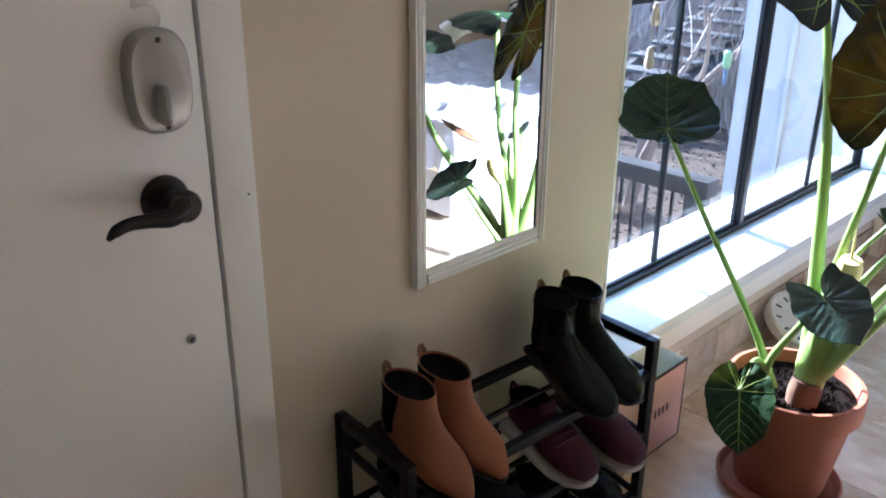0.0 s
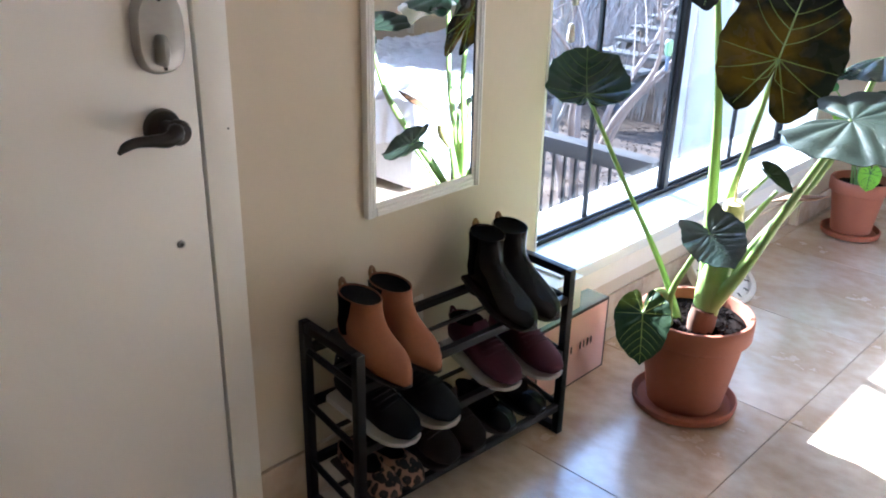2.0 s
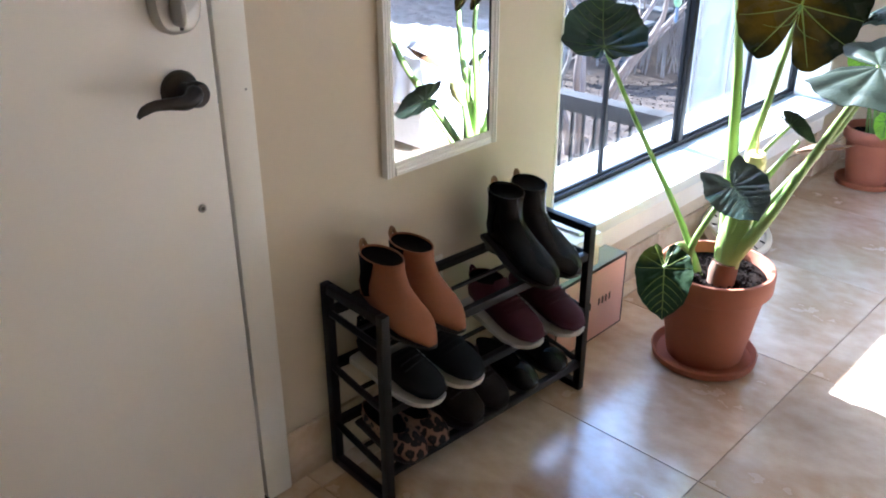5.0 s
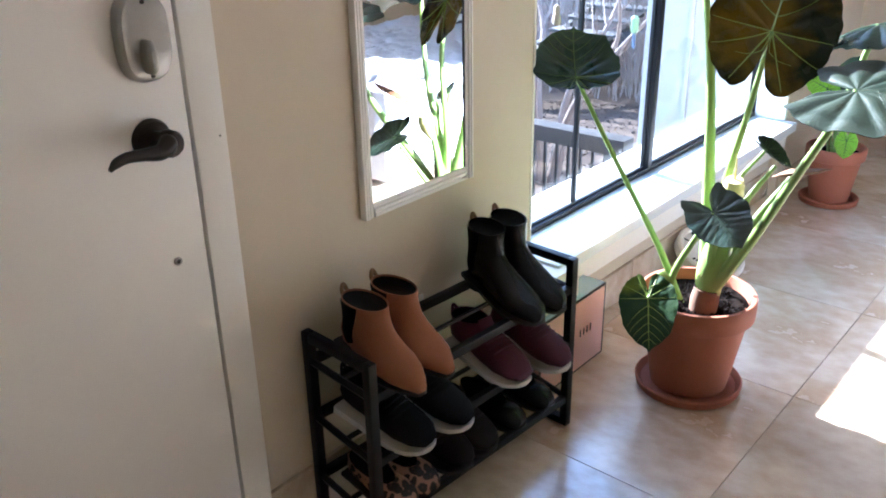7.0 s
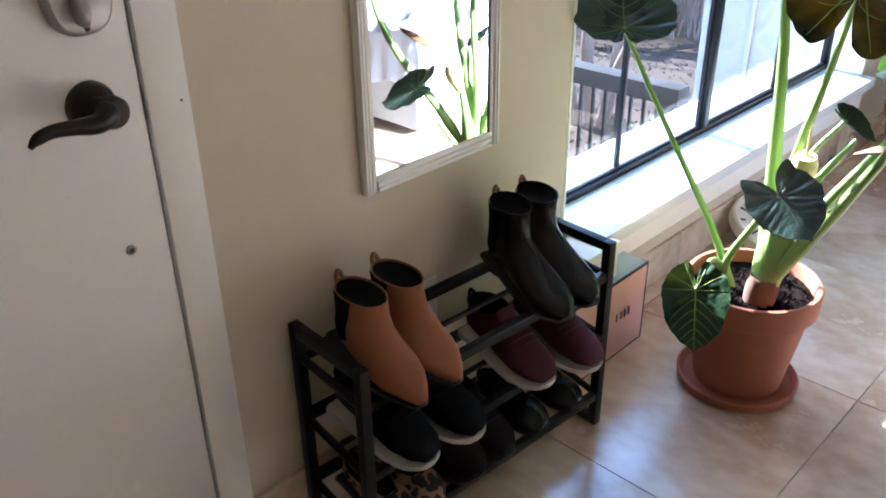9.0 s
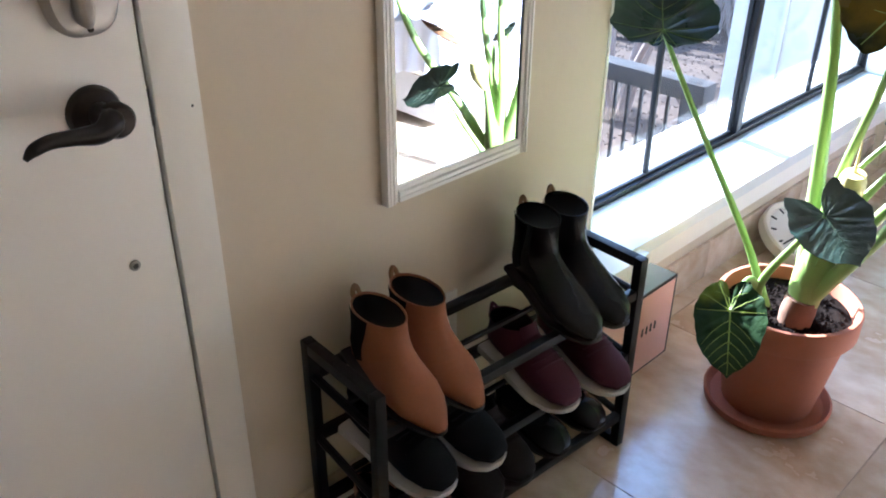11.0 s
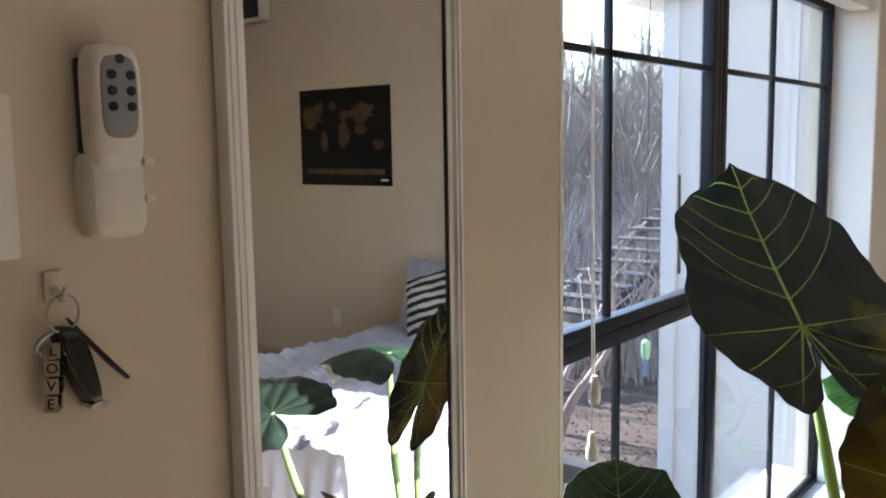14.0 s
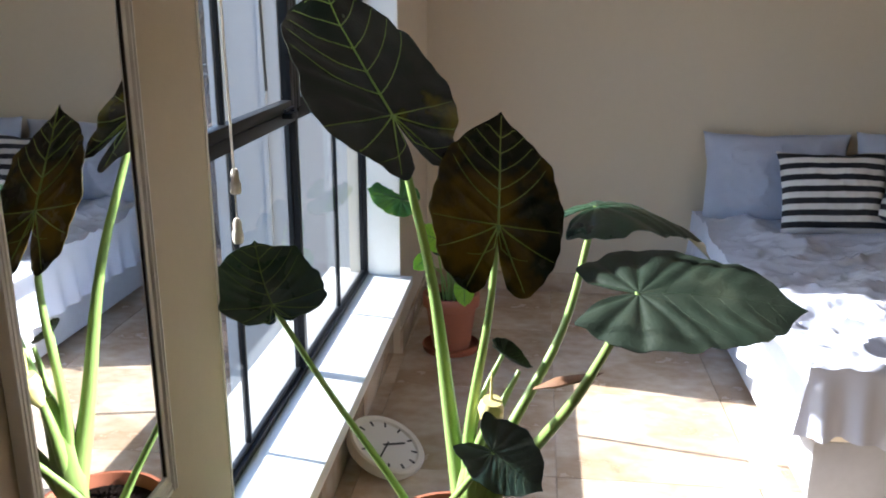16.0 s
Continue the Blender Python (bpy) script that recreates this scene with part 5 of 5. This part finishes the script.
# ---------------------------------------------------------------- unit high on the wall
unit = thing("air_conditioner", "white wall unit with a dark grille, under the ceiling", "air conditioner")
part("casing", box((EAST - 0.085, -3.39, 2.36), (EAST - 0.001, -2.9, 2.72), 0.006), WHITEPLASTIC, unit)
grille = part("grille", box((EAST - 0.092, -3.37, 2.375), (EAST - 0.0845, -2.915, 2.705), 0.003), DARKPLASTIC, unit, "dark front grille")
for i in range(9):
    part("louver", box((EAST - 0.099, -3.36, 2.395 + i * 0.034), (EAST - 0.0915, -2.925, 2.401 + i * 0.034), 0.001), DARKPLASTIC, grille)

# ---------------------------------------------------------------- outside
def land_z(x, y):
    r = 0.88 * x + 0.47 * y
    z = -1.15 - 1.1 * min(1, max(0, (r - 6) / 8)) + 6.5 * max(0, min(1, (r - 14) / 70))
    return z + 0.18 * noise.noise(Vector((x * 0.35, y * 0.35, 0))) * min(1, (y - 1.3) / 3) + 0.7 * noise.noise(Vector((x * 0.05, y * 0.05, 3))) * min(1, y / 25)


def land(u, v):
    x, y = -160 + u * 420, 1.35 + (v ** 2.2) * 160
    return Vector((x, y, land_z(x, y)))


solo("ground", sheet(land, 120, 90), LITTER, "brown hillside covered with dead leaves", "ground", kind="structure")

rng = random.Random(21)
lit = bmesh.new()
for _ in range(11000):
    x, y = 3 + 13 * rng.random() ** 1.3, 1.6 + 10 * rng.random() ** 1.2
    m_ = pose(x, y, land_z(x, y) + 0.02, rng.uniform(-40, 40), rng.uniform(-40, 40), rng.uniform(0, 360))
    w_ = rng.uniform(0.014, 0.034)
    v_ = [lit.verts.new(m_ @ Vector(q)) for q in ((0, -w_, 0), (w_ * 0.6, 0, 0.012), (0, w_, 0), (-w_ * 0.6, 0, 0.012))]
    lit.faces.new((v_[0], v_[1], v_[2])), lit.faces.new((v_[0], v_[2], v_[3]))
DEAD = mat("dead_leaf", (0.125, 0.085, 0.06), 0.95, second=(0.06, 0.042, 0.03), scale=3, amount=1.0)
solo("fallen_leaves", lit, DEAD, "scattered brown fallen leaves on the ground", "leaves", kind="stuff")

wing = thing("building_wing", "white stucco wing of the same building", "building")
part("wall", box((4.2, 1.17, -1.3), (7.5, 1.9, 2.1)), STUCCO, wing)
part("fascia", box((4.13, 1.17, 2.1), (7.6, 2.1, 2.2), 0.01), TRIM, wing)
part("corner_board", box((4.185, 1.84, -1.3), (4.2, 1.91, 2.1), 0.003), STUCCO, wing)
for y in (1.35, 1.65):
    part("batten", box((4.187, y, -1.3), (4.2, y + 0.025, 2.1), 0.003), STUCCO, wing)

rail = thing("deck_railing", "dark wooden deck railing with thin black balusters", "railing")
part("top_rail", box((4.3, 2.05, -0.2), (4.42, 6.6, -0.1), 0.008), RAILWOOD, rail)
part("bottom_rail", box((4.33, 2.05, -0.93), (4.39, 6.6, -0.88), 0.006), RAILWOOD, rail)
for y in (2.08, 4.3, 6.55):
    part("post", box((4.31, y, -1.35), (4.41, y + 0.1, -0.1), 0.006), RAILWOOD, rail)
one = box((-0.008, -0.008, -0.9), (0.008, 0.008, -0.19))
bal = mesh_of(one, "baluster", BLACKMETAL)
for i in range(52):
    o = new("baluster", bal)
    o.parent, o.location = rail, (4.36, 2.2 + i * 0.085, 0)

steps = thing("outdoor_stairs", "weathered wooden stairs climbing the slope", "stairs")
S0, S1 = Vector((10.6, 6.5, -1.62)), Vector((16.4, 6.5, 0.05))
for dy in (0, 1.1):
    part("stringer", tube([S0 + Vector((0, dy, 0)), S1 + Vector((0, dy, 0))], [0.16, 0.16], 4, smooth=1, flat=0.35), RAILWOOD, steps)
for i in range(13):
    q = S0.lerp(S1, i / 12)
    part("tread", box((q.x - 0.17, q.y - 0.05, q.z + 0.12), (q.x + 0.17, q.y + 1.15, q.z + 0.17), 0.01), DECK, steps)


def tree(at, height, seed, lean=0.0):
    t = thing("bare_tree", "bare winter tree with thin grey branches", "tree", at, group="bare trees")
    r = random.Random(seed)
    trunk, crown = bmesh.new(), bmesh.new()

    def grow(bm, p, d, length, rad, level):
        pts, q = [p], p.copy()
        for _ in range(4):
            d = (d + Vector((r.uniform(-1, 1), r.uniform(-1, 1), r.uniform(-0.3, 0.6))) * 0.22).normalized()
            q = q + d * length / 4
            pts.append(q)
        tube(pts, [rad, rad * 0.5], 6 if level < 2 else 3, bm=bm, smooth=0)
        if level < 4:
            for k in range((5, 5, 4, 3)[level]):
                s = pts[1 + (k * 3 + seed) % 4]
                side = Vector((r.uniform(-1, 1), r.uniform(-1, 1), r.uniform(0.1, 0.9))).normalized()
                grow(crown, s, (d * 0.5 + side).normalized(), length * r.uniform(0.42, 0.62), rad * 0.42, level + 1)
    grow(trunk, Vector((0, 0, -0.3)), Vector((lean, 0, 1)).normalized(), height * 0.62, height * 0.016, 0)
    part("trunk", trunk, BARK, t)
    part("crown", crown, BARK, t, "bare grey branches")
    return t


crape = thing("many_stemmed_tree", "bare tree with several smooth pinkish trunks", "tree", (6.45, 4.05, -1.5), group="bare trees")
rng = random.Random(31)
SMOOTHBARK = mat("smooth_pink_bark", (0.17, 0.125, 0.105), 0.75, second=(0.1, 0.07, 0.06), scale=7, stretch=(1, 1, 0.3), bump=0.3)
for i in range(7):
    a = i * 0.9 + rng.uniform(-0.2, 0.2)
    out = Vector((math.cos(a), math.sin(a), 0))
    pts = [out * 0.12, out * 0.2 + Vector((0, 0, 0.5)), out * rng.uniform(0.35, 0.5) + Vector((0, 0, 1.0)), out * rng.uniform(0.6, 1.0) + Vector((0.1, 0, 1.5)), out * rng.uniform(0.9, 1.4) + Vector((0, 0.1, 2.0))]
    stem = part("trunk", tube(pts, [0.042, 0.036, 0.03, 0.02, 0.008], 9, smooth=5), SMOOTHBARK, crape)
    twigs = bmesh.new()
    for k in range(8):
        s = pts[2].lerp(pts[4], rng.random())
        d = Vector((rng.uniform(-1, 1), rng.uniform(-1, 1), rng.uniform(0.2, 1))) * rng.uniform(0.3, 0.7)
        tube([s, s + d * 0.5 + Vector((0, 0, 0.05)), s + d], [0.008, 0.005, 0.002], 4, bm=twigs, smooth=3)
    part("twigs", twigs, SMOOTHBARK, stem, kind="stuff")


protos = [tree((8.6, 6.0, -1.9), 4.5, 11, 0.2), tree((9.5, 13.0, -2.0), 9.0, 12), tree((13.5, 17.0, -2.0), 10.0, 13, -0.1), tree((17.0, 15.5, -2.0), 8.5, 14)]
rng = random.Random(8)
n_tree = 0
while n_tree < 250:
    x = 19 + 58 * rng.random() ** 1.2
    y = x * rng.uniform(0.25, 1.0)
    c = copy_thing(protos[1 + n_tree % 3], pose(x, y, land_z(x, y) - 0.5, 0, 0, rng.uniform(0, 360)) @ Matrix.Scale(rng.uniform(0.55, 0.8), 4))
    n_tree += 1

# a thicket of thin bare shoots on the slope
rng = random.Random(44)
vs, fs = [], []
for _ in range(11000):
    x = 12 + 42 * rng.random() ** 1.1
    y = x * rng.uniform(0.22, 1.05) + 1
    z, h, w = land_z(x, y) - 0.1, rng.uniform(1.0, 3.4) * (0.6 + x / 60), rng.uniform(0.008, 0.016) * (0.7 + x / 30)
    dx, dy = rng.uniform(-0.5, 0.5) * h, rng.uniform(-0.5, 0.5) * h
    n0 = len(vs)
    for k, r_ in ((0, 1.0), (0.5, 0.8), (1.0, 0.25)):
        bx, by = x + dx * k * k, y + dy * k * k
        for j in range(3):
            vs.append((bx + w * r_ * math.cos(2.1 * j), by + w * r_ * math.sin(2.1 * j), z + h * k))
    for k in range(2):
        for j in range(3):
            a, b = n0 + 3 * k + j, n0 + 3 * k + (j + 1) % 3
            fs.append((a, b, b + 3, a + 3))
brush = bpy.data.meshes.new("thicket")
brush.from_pydata(vs, [], fs)
brush.materials.append(mat("dry_shoots", (0.3, 0.25, 0.225), 0.9, second=(0.2, 0.16, 0.145), scale=0.8, amount=1.0))
tagged(new("thicket", brush), "dense grey-brown thicket of bare shoots", "undergrowth", kind="stuff")

# added out of view: this trunk blocks the sun patch left of the pot
shade = thing("bare_tree", "unseen forked tree added to keep sun off the floor", "tree", (3.13, 7.0, -1.3), group="bare trees")
part("trunk", tube([(0, 0, -0.2), (0.01, 0, 2.5), (0, 0.01, 4.0), (0.0, 0, 4.96)], [0.15, 0.13, 0.12, 0.1], 14), BARK, shade)
limbs = bmesh.new()
for a in (3.0, 2.4, 3.6):
    d = Vector((math.cos(a), math.sin(a), 0.05))
    tube([(0, 0, 4.85), Vector((0, 0, 4.9)) + d * 0.7, Vector((0, 0, 5.3)) + d * 1.5, Vector((0, 0, 6.3)) + d * 2.0], [0.06, 0.045, 0.03, 0.01], 6, bm=limbs)
part("crown", limbs, BARK, shade, "bare grey limbs")

feeder = thing("bird_feeder", "green and blue bird feeder hanging from the eave", "bird feeder")
fx, fy, fz = 4.15, 1.955, 0.58
part("wire", tube([(fx, fy, 2.12), (fx, fy, fz + 0.06)], [0.002, 0.002], 5, smooth=1), BLACKMETAL, feeder)
part("body", lathe([(0, 0.05), (0.012, 0.05), (0.02, 0.04), (0.02, -0.02), (0.013, -0.035), (0, -0.035)], 20, m=pose(fx, fy, fz)), mat("pale_green_plastic", (0.16, 0.3, 0.19), 0.5), feeder, "pale green plastic body")
part("perch", lathe([(0, 0.0), (0.009, 0.0), (0.009, -0.08), (0, -0.08)], 12, m=pose(fx, fy, fz - 0.035)), mat("blue_plastic", (0.04, 0.08, 0.18), 0.5), feeder, "blue plastic tube")

# ---------------------------------------------------------------- floor tiles, last
TILE, GAP, X0, Y0 = 0.61, 0.0011, 1.562, 0.333
made = {}


def tile_mesh(w, d):
    key = (round(w, 3), round(d, 3))
    if key not in made:
        made[key] = mesh_of(box((-w / 2, -d / 2, -0.004), (w / 2, d / 2, 0.0), 0.0005, seg=1), "tile", TRAV)
    return made[key]


for i in range(-6, 7):
    for j in range(-8, 4):
        a, b = max(X0 + i * TILE + GAP, WEST), min(X0 + (i + 1) * TILE - GAP, EAST)
        c, d = max(Y0 + j * TILE + GAP, SOUTH), min(Y0 + (j + 1) * TILE - GAP, W + 0.03)
        if b - a > 0.02 and d - c > 0.02:
            o = new("tile", tile_mesh(b - a, d - c))
            o.location, o.parent = ((a + b) / 2, (c + d) / 2, 0), floor_ob
